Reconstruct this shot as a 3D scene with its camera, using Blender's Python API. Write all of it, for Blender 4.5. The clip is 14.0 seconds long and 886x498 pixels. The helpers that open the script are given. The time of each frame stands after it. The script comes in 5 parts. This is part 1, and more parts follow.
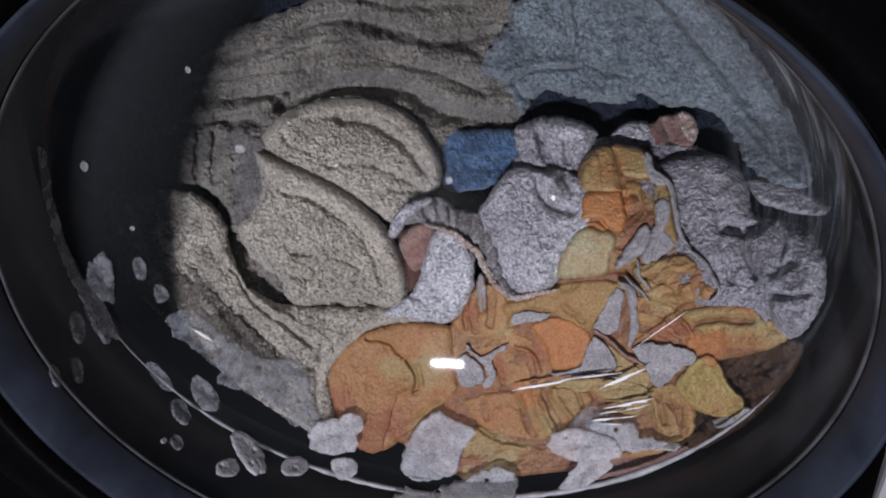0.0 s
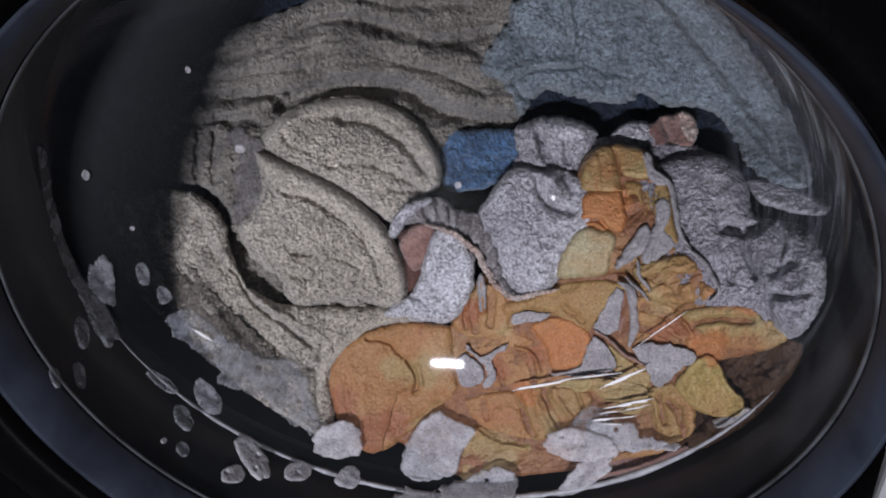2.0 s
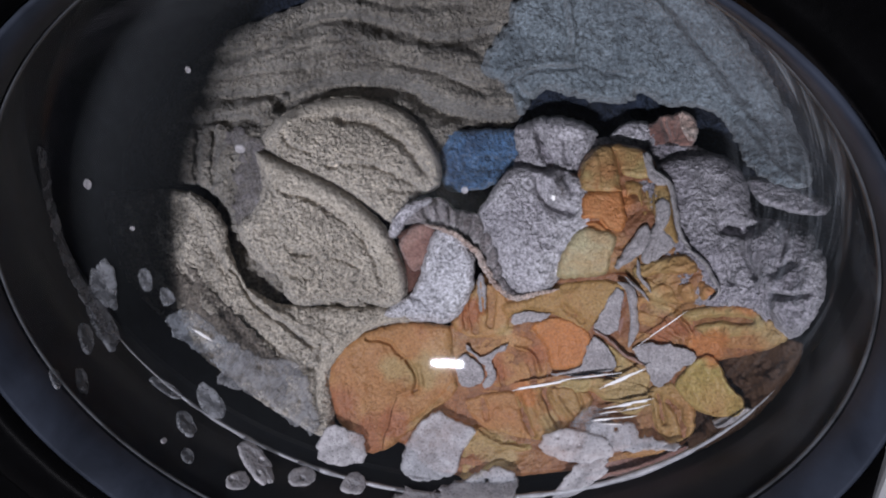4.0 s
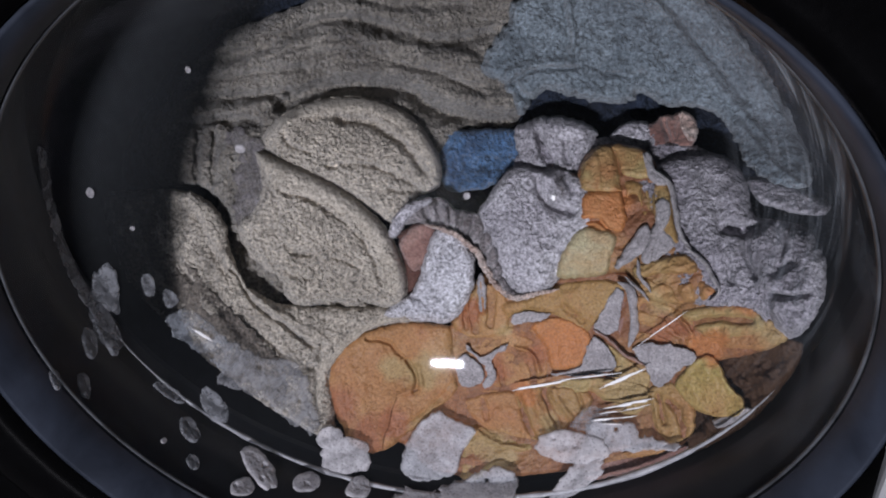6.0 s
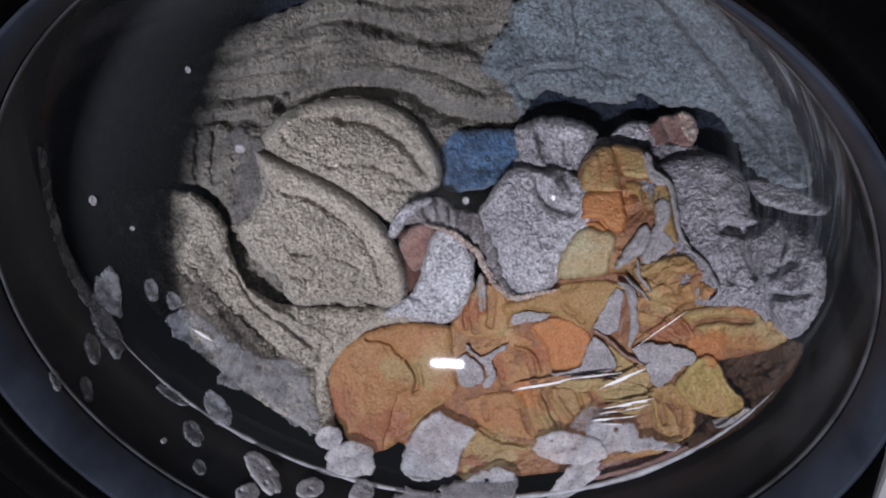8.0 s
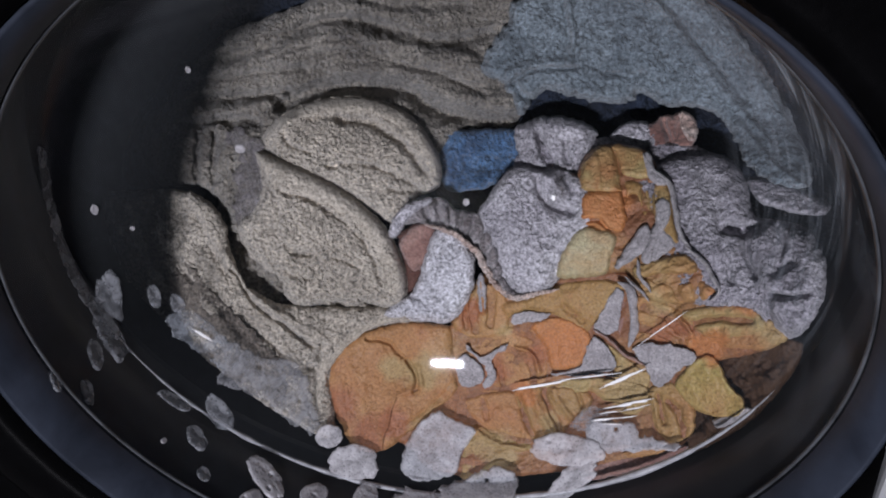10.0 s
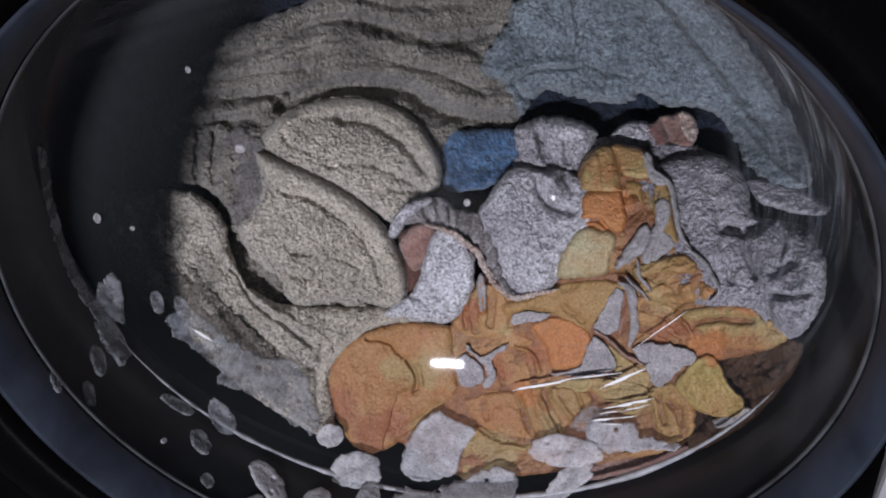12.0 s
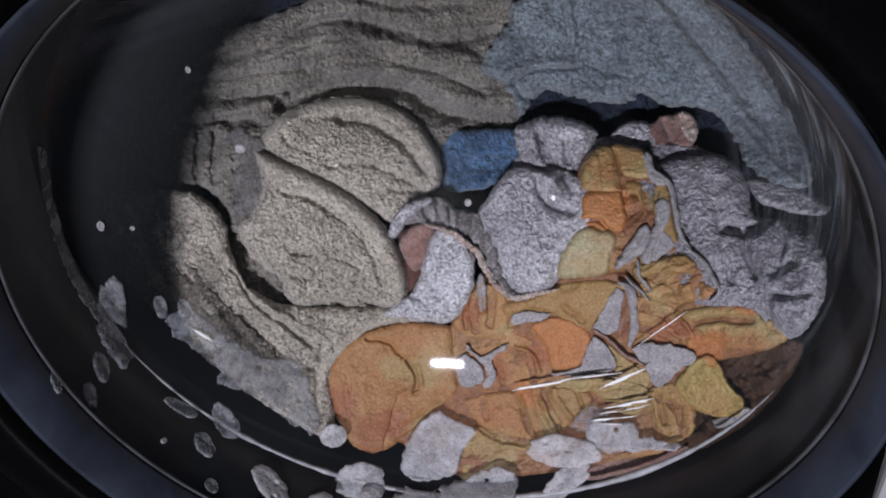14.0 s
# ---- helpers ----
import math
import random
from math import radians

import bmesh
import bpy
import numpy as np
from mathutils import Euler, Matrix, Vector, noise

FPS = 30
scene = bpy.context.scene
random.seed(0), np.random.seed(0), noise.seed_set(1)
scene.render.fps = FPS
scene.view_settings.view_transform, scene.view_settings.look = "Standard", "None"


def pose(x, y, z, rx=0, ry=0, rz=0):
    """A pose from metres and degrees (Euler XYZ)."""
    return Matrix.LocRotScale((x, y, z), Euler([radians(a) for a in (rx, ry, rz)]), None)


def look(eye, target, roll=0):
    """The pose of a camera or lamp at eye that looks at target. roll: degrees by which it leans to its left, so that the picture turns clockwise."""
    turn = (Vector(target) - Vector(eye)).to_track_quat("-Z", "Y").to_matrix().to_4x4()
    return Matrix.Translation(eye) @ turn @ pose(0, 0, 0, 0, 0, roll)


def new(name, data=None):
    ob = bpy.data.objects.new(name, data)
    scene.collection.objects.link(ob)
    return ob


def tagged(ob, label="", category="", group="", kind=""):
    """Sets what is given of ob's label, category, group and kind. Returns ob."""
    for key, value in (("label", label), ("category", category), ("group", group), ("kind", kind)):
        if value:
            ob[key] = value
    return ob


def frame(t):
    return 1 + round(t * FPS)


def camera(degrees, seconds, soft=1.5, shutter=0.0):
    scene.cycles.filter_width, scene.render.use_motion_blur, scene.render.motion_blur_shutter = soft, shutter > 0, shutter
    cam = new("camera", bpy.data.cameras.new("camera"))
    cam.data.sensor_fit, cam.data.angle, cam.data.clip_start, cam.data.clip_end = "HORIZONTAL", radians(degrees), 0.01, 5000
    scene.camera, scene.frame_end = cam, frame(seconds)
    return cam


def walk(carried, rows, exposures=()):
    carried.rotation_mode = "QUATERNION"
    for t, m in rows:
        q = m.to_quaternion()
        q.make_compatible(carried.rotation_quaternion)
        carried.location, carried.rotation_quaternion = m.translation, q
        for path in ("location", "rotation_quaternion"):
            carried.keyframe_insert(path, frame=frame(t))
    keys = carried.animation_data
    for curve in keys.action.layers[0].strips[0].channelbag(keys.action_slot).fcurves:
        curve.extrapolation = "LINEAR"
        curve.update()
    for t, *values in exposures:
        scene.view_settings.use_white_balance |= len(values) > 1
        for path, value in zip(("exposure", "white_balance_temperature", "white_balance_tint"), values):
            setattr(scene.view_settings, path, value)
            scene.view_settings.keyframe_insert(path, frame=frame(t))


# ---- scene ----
cam = camera(55, 14.0, soft=1.95)
EYE = pose(0.0618, -0.2179, 0.6748, 50.885, 5.862, 7.159)
walk(cam, [(0.0, EYE), (14.0, EYE)], [(0.0, -0.06), (3.0, -0.02), (6.5, 0.0), (14.0, 0.0)])

# ---------------------------------------------------------------- light
world = bpy.data.worlds.new("world")
scene.world = world
world.use_nodes = True
world.node_tree.nodes["Background"].inputs[0].default_value = (0.55, 0.65, 0.85, 1)
world.node_tree.nodes["Background"].inputs[1].default_value = 0.05
LAMP = Vector((-0.25, -3.41, 1.52))
lamp_data = bpy.data.lights.new("lamp", "AREA")
lamp_data.shape, lamp_data.size, lamp_data.size_y = "RECTANGLE", 0.42, 0.065
lamp_data.energy, lamp_data.color = 148, (0.905, 0.89, 1.0)
lamp = new("lamp", lamp_data)
lamp.matrix_world = look(LAMP, (0.0, 0.1, 0.4))

# ---------------------------------------------------------------- plan
DOOR = Vector((0, 0, 0.45))      # centre of the porthole, front of the machine at y = 0
R_FRONT, R_GLASS, R_STEP = 0.167, 0.160, 0.162
Y_FRONT, Y_STEP, SAG = -0.016, 0.045, 0.08
R_DOME = (R_STEP ** 2 + SAG ** 2) / (2 * SAG)
DOME = DOOR + Vector((0, Y_STEP + SAG - R_DOME, 0))
# the face of the laundry heap is laid out on a plane before the eye, 15.68 units wide
HEAP_AT = 0.45
HEAP = EYE @ pose(0, 0, -HEAP_AT)


# ---------------------------------------------------------------- noise
TABLE = np.random.RandomState(7).permutation(256)
TABLE = np.concatenate([TABLE, TABLE, TABLE])
GRAD = np.random.RandomState(8).normal(size=(256, 2))
GRAD /= np.linalg.norm(GRAD, axis=1)[:, None]


def perlin(x, y, seed=0):
    x, y = np.asarray(x, float) + seed * 17.31, np.asarray(y, float) - seed * 9.77
    xi, yi = np.floor(x).astype(int), np.floor(y).astype(int)
    xf, yf = x - xi, y - yi
    u, v = xf * xf * xf * (xf * (xf * 6 - 15) + 10), yf * yf * yf * (yf * (yf * 6 - 15) + 10)

    def corner(i, j):
        g = GRAD[TABLE[TABLE[(xi + i) & 255] + ((yi + j) & 255)]]
        return g[..., 0] * (xf - i) + g[..., 1] * (yf - j)
    a = corner(0, 0) * (1 - u) + corner(1, 0) * u
    b = corner(0, 1) * (1 - u) + corner(1, 1) * u
    return (a * (1 - v) + b * v) * 1.5


def fbm(x, y, seed=0, octaves=4):
    total, amp = 0, 1.0
    for k in range(octaves):
        total = total + amp * perlin(x * 2 ** k, y * 2 ** k, seed + 3 * k)
        amp *= 0.5
    return total


def creases(x, y, seed=0, octaves=3):
    """Sharp folds: soft swellings that meet in narrow valleys."""
    total, amp = 0, 1.0
    for k in range(octaves):
        total = total + amp * (np.sqrt(np.abs(perlin(x * 1.9 ** k, y * 1.9 ** k, seed + 5 * k)) + 0.004) - 0.45)
        amp *= 0.5
    return total


# ---------------------------------------------------------------- materials
def shader(name):
    m = bpy.data.materials.new(name)
    m.use_nodes = True
    return m, m.node_tree.nodes, m.node_tree.links, m.node_tree.nodes["Principled BSDF"]


def ramp(nodes, links, fac, stops):
    r = nodes.new("ShaderNodeValToRGB")
    while len(r.color_ramp.elements) < len(stops):
        r.color_ramp.elements.new(0.5)
    for e, (at, col) in zip(r.color_ramp.elements, stops):
        e.position, e.color = at, (*col, 1)
    links.new(fac, r.inputs[0])
    return r.outputs[0]


def grain(nodes, links, scale, detail=3.0, rough=0.6, warp=0.0):
    c = nodes.new("ShaderNodeTexCoord")
    n = nodes.new("ShaderNodeTexNoise")
    n.inputs["Scale"].default_value, n.inputs["Detail"].default_value = scale, detail
    n.inputs["Roughness"].default_value, n.inputs["Distortion"].default_value = rough, warp
    links.new(c.outputs["Object"], n.inputs["Vector"])
    return n.outputs["Fac"]


def mixed(nodes, links, a, b, fac, mode="MIX"):
    m = nodes.new("ShaderNodeMix")
    m.data_type, m.blend_type = "RGBA", mode
    for socket, value in ((m.inputs[0], fac), (m.inputs[6], a), (m.inputs[7], b)):
        if isinstance(value, (int, float)):
            socket.default_value = value
        elif isinstance(value, tuple):
            socket.default_value = (*value, 1)
        else:
            links.new(value, socket)
    return m.outputs[2]


def cloth(name, low, mid, high, blotch=26, pile=560, depth=0.0022, sheen=0.25, wet=0.75, weave=0.0, stops=None):
    """Wet cloth: dye blotches, a pile of loops with shaded pits in its colour, and their relief."""
    m, nodes, links, p = shader(name)
    base = ramp(nodes, links, grain(nodes, links, blotch, 4, 0.6, 0.6), [(0.33, low), (0.5, mid), (0.68, high)] if stops is None else list(zip(stops, (low, mid, mid, high))))
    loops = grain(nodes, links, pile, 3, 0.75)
    # shade in the pits is put into the colour with the relief's own noise
    loop_shade = ramp(nodes, links, loops, [(0.31, (0.22, 0.22, 0.22)), (0.475, (0.84, 0.84, 0.84)), (0.65, (1.45, 1.45, 1.45))])
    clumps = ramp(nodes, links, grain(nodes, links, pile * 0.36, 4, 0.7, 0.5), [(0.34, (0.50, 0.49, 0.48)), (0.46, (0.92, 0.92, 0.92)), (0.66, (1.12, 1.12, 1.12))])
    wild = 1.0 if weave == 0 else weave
    links.new(mixed(nodes, links, mixed(nodes, links, base, loop_shade, wild, "MULTIPLY"), clumps, wild * 0.8, "MULTIPLY"), p.inputs["Base Color"])
    p.inputs["Roughness"].default_value = wet
    p.inputs["Sheen Weight"].default_value = sheen
    p.inputs["Specular IOR Level"].default_value = 0.3
    b = nodes.new("ShaderNodeBump")
    b.inputs["Strength"].default_value, b.inputs["Distance"].default_value = 1.0, depth
    links.new(loops, b.inputs["Height"])
    b2 = nodes.new("ShaderNodeBump")
    b2.inputs["Strength"].default_value, b2.inputs["Distance"].default_value = 0.9, depth * 2.0
    links.new(grain(nodes, links, pile * 0.3, 3, 0.6), b2.inputs["Height"])
    links.new(b.outputs[0], b2.inputs["Normal"])
    links.new(b2.outputs[0], p.inputs["Normal"])
    return m


DYES = (((0.33, 0.125, 0.059), ((5.95, 7.25, 0.5), (6.5, 7.85, 0.45), (8.7, 6.6, 0.42), (8.3, 5.6, 0.35), (7.0, 7.55, 0.3), (9.5, 6.3, 0.25), (11.5, 5.75, 0.35))),
        ((0.40, 0.285, 0.130), ((7.0, 6.55, 0.42), (7.55, 6.6, 0.4), (8.8, 8.0, 0.45), (11.0, 6.85, 0.4), (12.7, 5.6, 0.3), (9.7, 7.5, 0.3), (11.35, 3.6, 0.3), (9.0, 5.8, 0.2))),
        ((0.48, 0.195, 0.071), ((9.9, 6.1, 0.45), (10.75, 3.75, 0.36), (12.2, 5.15, 0.35), (12.0, 5.95, 0.3), (13.2, 6.05, 0.4), (9.3, 7.0, 0.25))))


def dyed_cotton(name, base, pull):
    """Wet cotton whose dyes ran: broad fields of salmon, orange, mustard and khaki shared by all panels, pulled towards one of them."""
    m, nodes, links, p = shader(name)
    fields = ramp(nodes, links, grain(nodes, links, 15, 4, 0.6, 0.8), [(0.34, (0.34, 0.135, 0.059)), (0.43, (0.42, 0.195, 0.080)), (0.52, (0.43, 0.24, 0.101)), (0.62, (0.41, 0.26, 0.109)), (0.72, (0.42, 0.31, 0.143))])
    stains = ramp(nodes, links, grain(nodes, links, 60, 5, 0.7, 1.2), [(0.27, (0.62, 0.54, 0.50)), (0.40, (0.94, 0.91, 0.89)), (0.58, (1.0, 1.0, 1.0)), (0.72, (1.15, 1.22, 1.38))])
    thread = ramp(nodes, links, grain(nodes, links, 800, 3, 0.75), [(0.3, (0.62, 0.62, 0.62)), (0.5, (0.95, 0.95, 0.95)), (0.7, (1.2, 1.2, 1.2))])
    place_at = nodes.new("ShaderNodeTexCoord")
    wobble = nodes.new("ShaderNodeTexNoise")
    wobble.inputs["Scale"].default_value, wobble.inputs["Detail"].default_value = 55, 4
    links.new(place_at.outputs["Object"], wobble.inputs["Vector"])
    shift = nodes.new("ShaderNodeVectorMath")
    shift.operation = "MULTIPLY_ADD"
    shift.inputs[1].default_value, shift.inputs[2].default_value = (0.024, 0.024, 0.0), (-0.012, -0.012, 0.0)
    links.new(wobble.outputs["Color"], shift.inputs[0])
    moved = nodes.new("ShaderNodeVectorMath")
    links.new(place_at.outputs["Object"], moved.inputs[0])
    links.new(shift.outputs[0], moved.inputs[1])
    flat = nodes.new("ShaderNodeVectorMath")
    flat.operation = "MULTIPLY"
    flat.inputs[1].default_value = (1, 1, 0)
    links.new(moved.outputs[0], flat.inputs[0])

    def run(col):
        """The dyes that ran together in patches."""
        for tint, patches in DYES:
            for px, py, reach in patches:
                far = nodes.new("ShaderNodeVectorMath")
                far.operation = "DISTANCE"
                far.inputs[1].default_value = ((px - 7.84) * 0.0302, (4.41 - py) * 0.0302, 0)
                links.new(flat.outputs[0], far.inputs[0])
                fade = nodes.new("ShaderNodeMapRange")
                fade.inputs[1].default_value, fade.inputs[2].default_value = reach * 0.0302, reach * 0.0302 * 0.55
                fade.inputs[4].default_value = 0.85
                links.new(far.outputs["Value"], fade.inputs[0])
                col = mixed(nodes, links, col, tint, fade.outputs[0])
        return col
    edge = ramp(nodes, links, grain(nodes, links, 34, 4, 0.7, 0.5), [(0.38, (0.25 * pull,) * 3), (0.58, (min(1.0, pull * 1.5),) * 3)])
    col = run(mixed(nodes, links, fields, base, edge))
    col = mixed(nodes, links, mixed(nodes, links, col, stains, 1.0, "MULTIPLY"), thread, 1.0, "MULTIPLY")
    links.new(col, p.inputs["Base Color"])
    links.new(ramp(nodes, links, grain(nodes, links, 45, 3), [(0.35, (0.32,) * 3), (0.65, (0.62,) * 3)]), p.inputs["Roughness"])
    p.inputs["Specular IOR Level"].default_value = 0.4
    fine, soft = nodes.new("ShaderNodeBump"), nodes.new("ShaderNodeBump")
    fine.inputs["Distance"].default_value, soft.inputs["Distance"].default_value = 0.0007, 0.0016
    links.new(grain(nodes, links, 700, 3, 0.7), fine.inputs["Height"])
    links.new(grain(nodes, links, 75, 3, 0.5, 1.5), soft.inputs["Height"])
    links.new(fine.outputs[0], soft.inputs["Normal"])
    links.new(soft.outputs[0], p.inputs["Normal"])
    return m


def plain(name, col, rough=0.4, metal=0.0, vary=0.25, scale=60, bump=0.0003, coat=0.0, spec=0.5):
    m, nodes, links, p = shader(name)
    dark = tuple(c * (1 - vary) for c in col)
    light = tuple(min(1, c * (1 + vary)) for c in col)
    n = grain(nodes, links, scale, 5, 0.65, 0.4)
    links.new(ramp(nodes, links, n, [(0.3, dark), (0.7, light)]), p.inputs["Base Color"])
    r = ramp(nodes, links, grain(nodes, links, scale * 0.4, 4, 0.6), [(0.3, (rough * 0.7,) * 3), (0.7, (min(1, rough * 1.3),) * 3)])
    links.new(r, p.inputs["Roughness"])
    p.inputs["Metallic"].default_value, p.inputs["Coat Weight"].default_value = metal, coat
    p.inputs["Specular IOR Level"].default_value = spec
    if bump:
        b = nodes.new("ShaderNodeBump")
        b.inputs["Distance"].default_value = bump
        links.new(n, b.inputs["Height"])
        links.new(b.outputs[0], p.inputs["Normal"])
    return m


def foam_material(name, col, sheer):
    """Soap lather: fine pale cells with pinholes, thin enough to let some light through."""
    m, nodes, links, p = shader(name)
    c = nodes.new("ShaderNodeTexCoord")
    v = nodes.new("ShaderNodeTexVoronoi")
    v.inputs["Scale"].default_value = 640
    links.new(c.outputs["Object"], v.inputs["Vector"])
    cells = ramp(nodes, links, v.outputs["Distance"], [(0.0, (0.22, 0.22, 0.24)), (0.32, (1.0, 1.0, 1.0)), (1.0, (1.1, 1.1, 1.1))])
    base = ramp(nodes, links, grain(nodes, links, 90, 4), [(0.3, tuple(x * 0.82 for x in col)), (0.6, tuple(x * 1.08 for x in col))])
    links.new(mixed(nodes, links, base, cells, 1.0, "MULTIPLY"), p.inputs["Base Color"])
    p.inputs["Roughness"].default_value = 0.55
    p.inputs["Subsurface Weight"].default_value = 0.15
    p.inputs["Subsurface Radius"].default_value = (0.004, 0.004, 0.004)
    b = nodes.new("ShaderNodeBump")
    b.inputs["Distance"].default_value = 0.00025
    links.new(v.outputs["Distance"], b.inputs["Height"])
    links.new(b.outputs[0], p.inputs["Normal"])
    clear, mix = nodes.new("ShaderNodeBsdfTransparent"), nodes.new("ShaderNodeMixShader")
    patchy = ramp(nodes, links, grain(nodes, links, 140, 4, 0.7), [(0.35, (min(1, sheer * 1.5),) * 3), (0.65, (sheer * 0.6,) * 3)])
    links.new(patchy, mix.inputs[0])
    links.new(p.outputs[0], mix.inputs[1])
    links.new(clear.outputs[0], mix.inputs[2])
    links.new(mix.outputs[0], nodes["Material Output"].inputs[0])
    return m


def glass_material(name, smear, rough=0.04, sheen=0.45):
    """Clear glass with a thin film of dried soap and painted room-reflection haze."""
    m, nodes, links, p = shader(name)
    nodes.remove(p)
    out = nodes["Material Output"]
    clear, gloss, film = nodes.new("ShaderNodeBsdfTransparent"), nodes.new("ShaderNodeBsdfGlossy"), nodes.new("ShaderNodeBsdfDiffuse")
    clear.inputs[0].default_value = (0.9, 0.93, 0.95, 1)
    gloss.inputs["Roughness"].default_value = rough
    gloss.inputs[0].default_value = (sheen * 0.97, sheen, sheen * 1.05, 1)
    film.inputs[0].default_value = (0.54, 0.60, 0.66, 1)
    f = nodes.new("ShaderNodeFresnel")
    f.inputs[0].default_value = 1.45
    a, b = nodes.new("ShaderNodeMixShader"), nodes.new("ShaderNodeMixShader")
    c = nodes.new("ShaderNodeTexCoord")
    sep, comb = nodes.new("ShaderNodeSeparateXYZ"), nodes.new("ShaderNodeCombineXYZ")
    links.new(c.outputs["Object"], sep.inputs[0])

    def calc(op, u, v=0.0):
        k = nodes.new("ShaderNodeMath")
        k.operation = op
        for socket, value in zip(k.inputs, (u, v)):
            if isinstance(value, float):
                socket.default_value = value
            else:
                links.new(value, socket)
        return k.outputs[0]
    x, z = sep.outputs[0], sep.outputs[2]
    turn = calc("ARCTAN2", z, x)
    out_r = calc("SQRT", calc("ADD", calc("MULTIPLY", x, x), calc("MULTIPLY", z, z)))
    # wiping streaks run round the bowl
    links.new(calc("MULTIPLY", turn, 3.4), comb.inputs[0])
    links.new(calc("MULTIPLY", out_r, 520.0), comb.inputs[1])
    n = nodes.new("ShaderNodeTexNoise")
    n.inputs["Scale"].default_value, n.inputs["Detail"].default_value = 1.0, 5
    n.inputs["Distortion"].default_value = 1.6
    links.new(comb.outputs[0], n.inputs["Vector"])
    streaks = calc("MULTIPLY", calc("MAXIMUM", calc("SUBTRACT", n.outputs["Fac"], 0.47), 0.0), 6.0)
    side = calc("MAXIMUM", calc("COSINE", calc("SUBTRACT", turn, 0.85)), 0.0)
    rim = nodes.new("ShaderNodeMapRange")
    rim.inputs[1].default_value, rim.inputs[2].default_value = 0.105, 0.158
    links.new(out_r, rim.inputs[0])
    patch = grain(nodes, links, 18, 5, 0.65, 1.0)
    # haze of reflected room light, painted stronger at the top and left
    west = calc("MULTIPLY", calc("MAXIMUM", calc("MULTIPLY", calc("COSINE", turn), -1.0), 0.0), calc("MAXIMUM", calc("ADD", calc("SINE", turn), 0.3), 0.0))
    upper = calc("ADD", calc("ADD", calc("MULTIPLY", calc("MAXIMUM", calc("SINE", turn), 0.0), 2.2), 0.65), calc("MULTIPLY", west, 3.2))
    wide = nodes.new("ShaderNodeMapRange")
    wide.inputs[1].default_value, wide.inputs[2].default_value = 0.122, 0.152
    links.new(out_r, wide.inputs[0])
    dirty = calc("MULTIPLY", calc("MULTIPLY", calc("MULTIPLY", side, side), wide.outputs[0]), calc("MULTIPLY", calc("ADD", streaks, 0.2), calc("MULTIPLY", patch, 1.6)))
    painted_haze = calc("ADD", calc("MULTIPLY", patch, 0.18), calc("MULTIPLY", rim.outputs[0], upper))
    total = calc("ADD", calc("MULTIPLY", dirty, smear * 17.0), calc("MULTIPLY", painted_haze, smear))
    links.new(total, a.inputs[0])
    links.new(clear.outputs[0], a.inputs[1])
    links.new(film.outputs[0], a.inputs[2])
    links.new(f.outputs[0], b.inputs[0])
    links.new(a.outputs[0], b.inputs[1])
    links.new(gloss.outputs[0], b.inputs[2])
    links.new(b.outputs[0], out.inputs[0])
    return m


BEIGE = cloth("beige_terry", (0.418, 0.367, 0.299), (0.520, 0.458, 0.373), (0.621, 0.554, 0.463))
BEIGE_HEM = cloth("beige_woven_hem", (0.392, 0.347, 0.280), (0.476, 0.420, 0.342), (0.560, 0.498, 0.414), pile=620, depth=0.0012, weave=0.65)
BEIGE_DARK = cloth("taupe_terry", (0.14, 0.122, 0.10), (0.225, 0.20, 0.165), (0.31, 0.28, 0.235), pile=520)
# darker copy of the beige terry: the door rim's shade as colour
BEIGE_SHADED = cloth("shaded_beige_terry", (0.13, 0.105, 0.085), (0.19, 0.16, 0.13), (0.26, 0.225, 0.185), pile=520, sheen=0.1)
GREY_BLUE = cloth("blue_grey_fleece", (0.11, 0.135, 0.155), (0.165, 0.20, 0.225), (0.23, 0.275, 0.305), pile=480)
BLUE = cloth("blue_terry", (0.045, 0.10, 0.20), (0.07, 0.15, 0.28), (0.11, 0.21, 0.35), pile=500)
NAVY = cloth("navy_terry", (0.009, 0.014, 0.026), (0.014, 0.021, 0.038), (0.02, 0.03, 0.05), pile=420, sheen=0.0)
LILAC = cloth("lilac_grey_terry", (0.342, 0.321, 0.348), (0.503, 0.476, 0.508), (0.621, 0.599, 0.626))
ORANGE = dyed_cotton("orange_cotton", (0.40, 0.205, 0.084), 0.6)
MUSTARD = dyed_cotton("mustard_cotton", (0.36, 0.225, 0.088), 0.6)
# dark brown that puts shade into the gaps between the panels
SHADE_BROWN = dyed_cotton("shade_brown_cotton", (0.24, 0.108, 0.055), 1.0)
BRIGHT = dyed_cotton("bright_orange_cotton", (0.50, 0.205, 0.071), 0.9)
FADED = dyed_cotton("faded_yellow_cotton", (0.40, 0.315, 0.109), 1.8)
CREAM = dyed_cotton("cream_cotton", (0.43, 0.375, 0.223), 2.2)
YELLOW = dyed_cotton("khaki_cotton", (0.40, 0.30, 0.130), 0.65)
BROWN = cloth("brown_cotton", (0.035, 0.016, 0.008), (0.055, 0.027, 0.013), (0.075, 0.04, 0.02), pile=700, depth=0.0005, weave=0.5, sheen=0.0)
BAND = cloth("grey_brown_rib", (0.11, 0.085, 0.08), (0.27, 0.235, 0.235), (0.42, 0.385, 0.39), blotch=130, pile=560)
PINK = cloth("pinkish_rib", (0.34, 0.22, 0.18), (0.52, 0.40, 0.34), (0.62, 0.53, 0.48), blotch=40, pile=700, depth=0.001)
RUSSET = cloth("russet_cotton", (0.13, 0.06, 0.05), (0.25, 0.135, 0.11), (0.36, 0.23, 0.19), pile=700, depth=0.0006, weave=0.5)
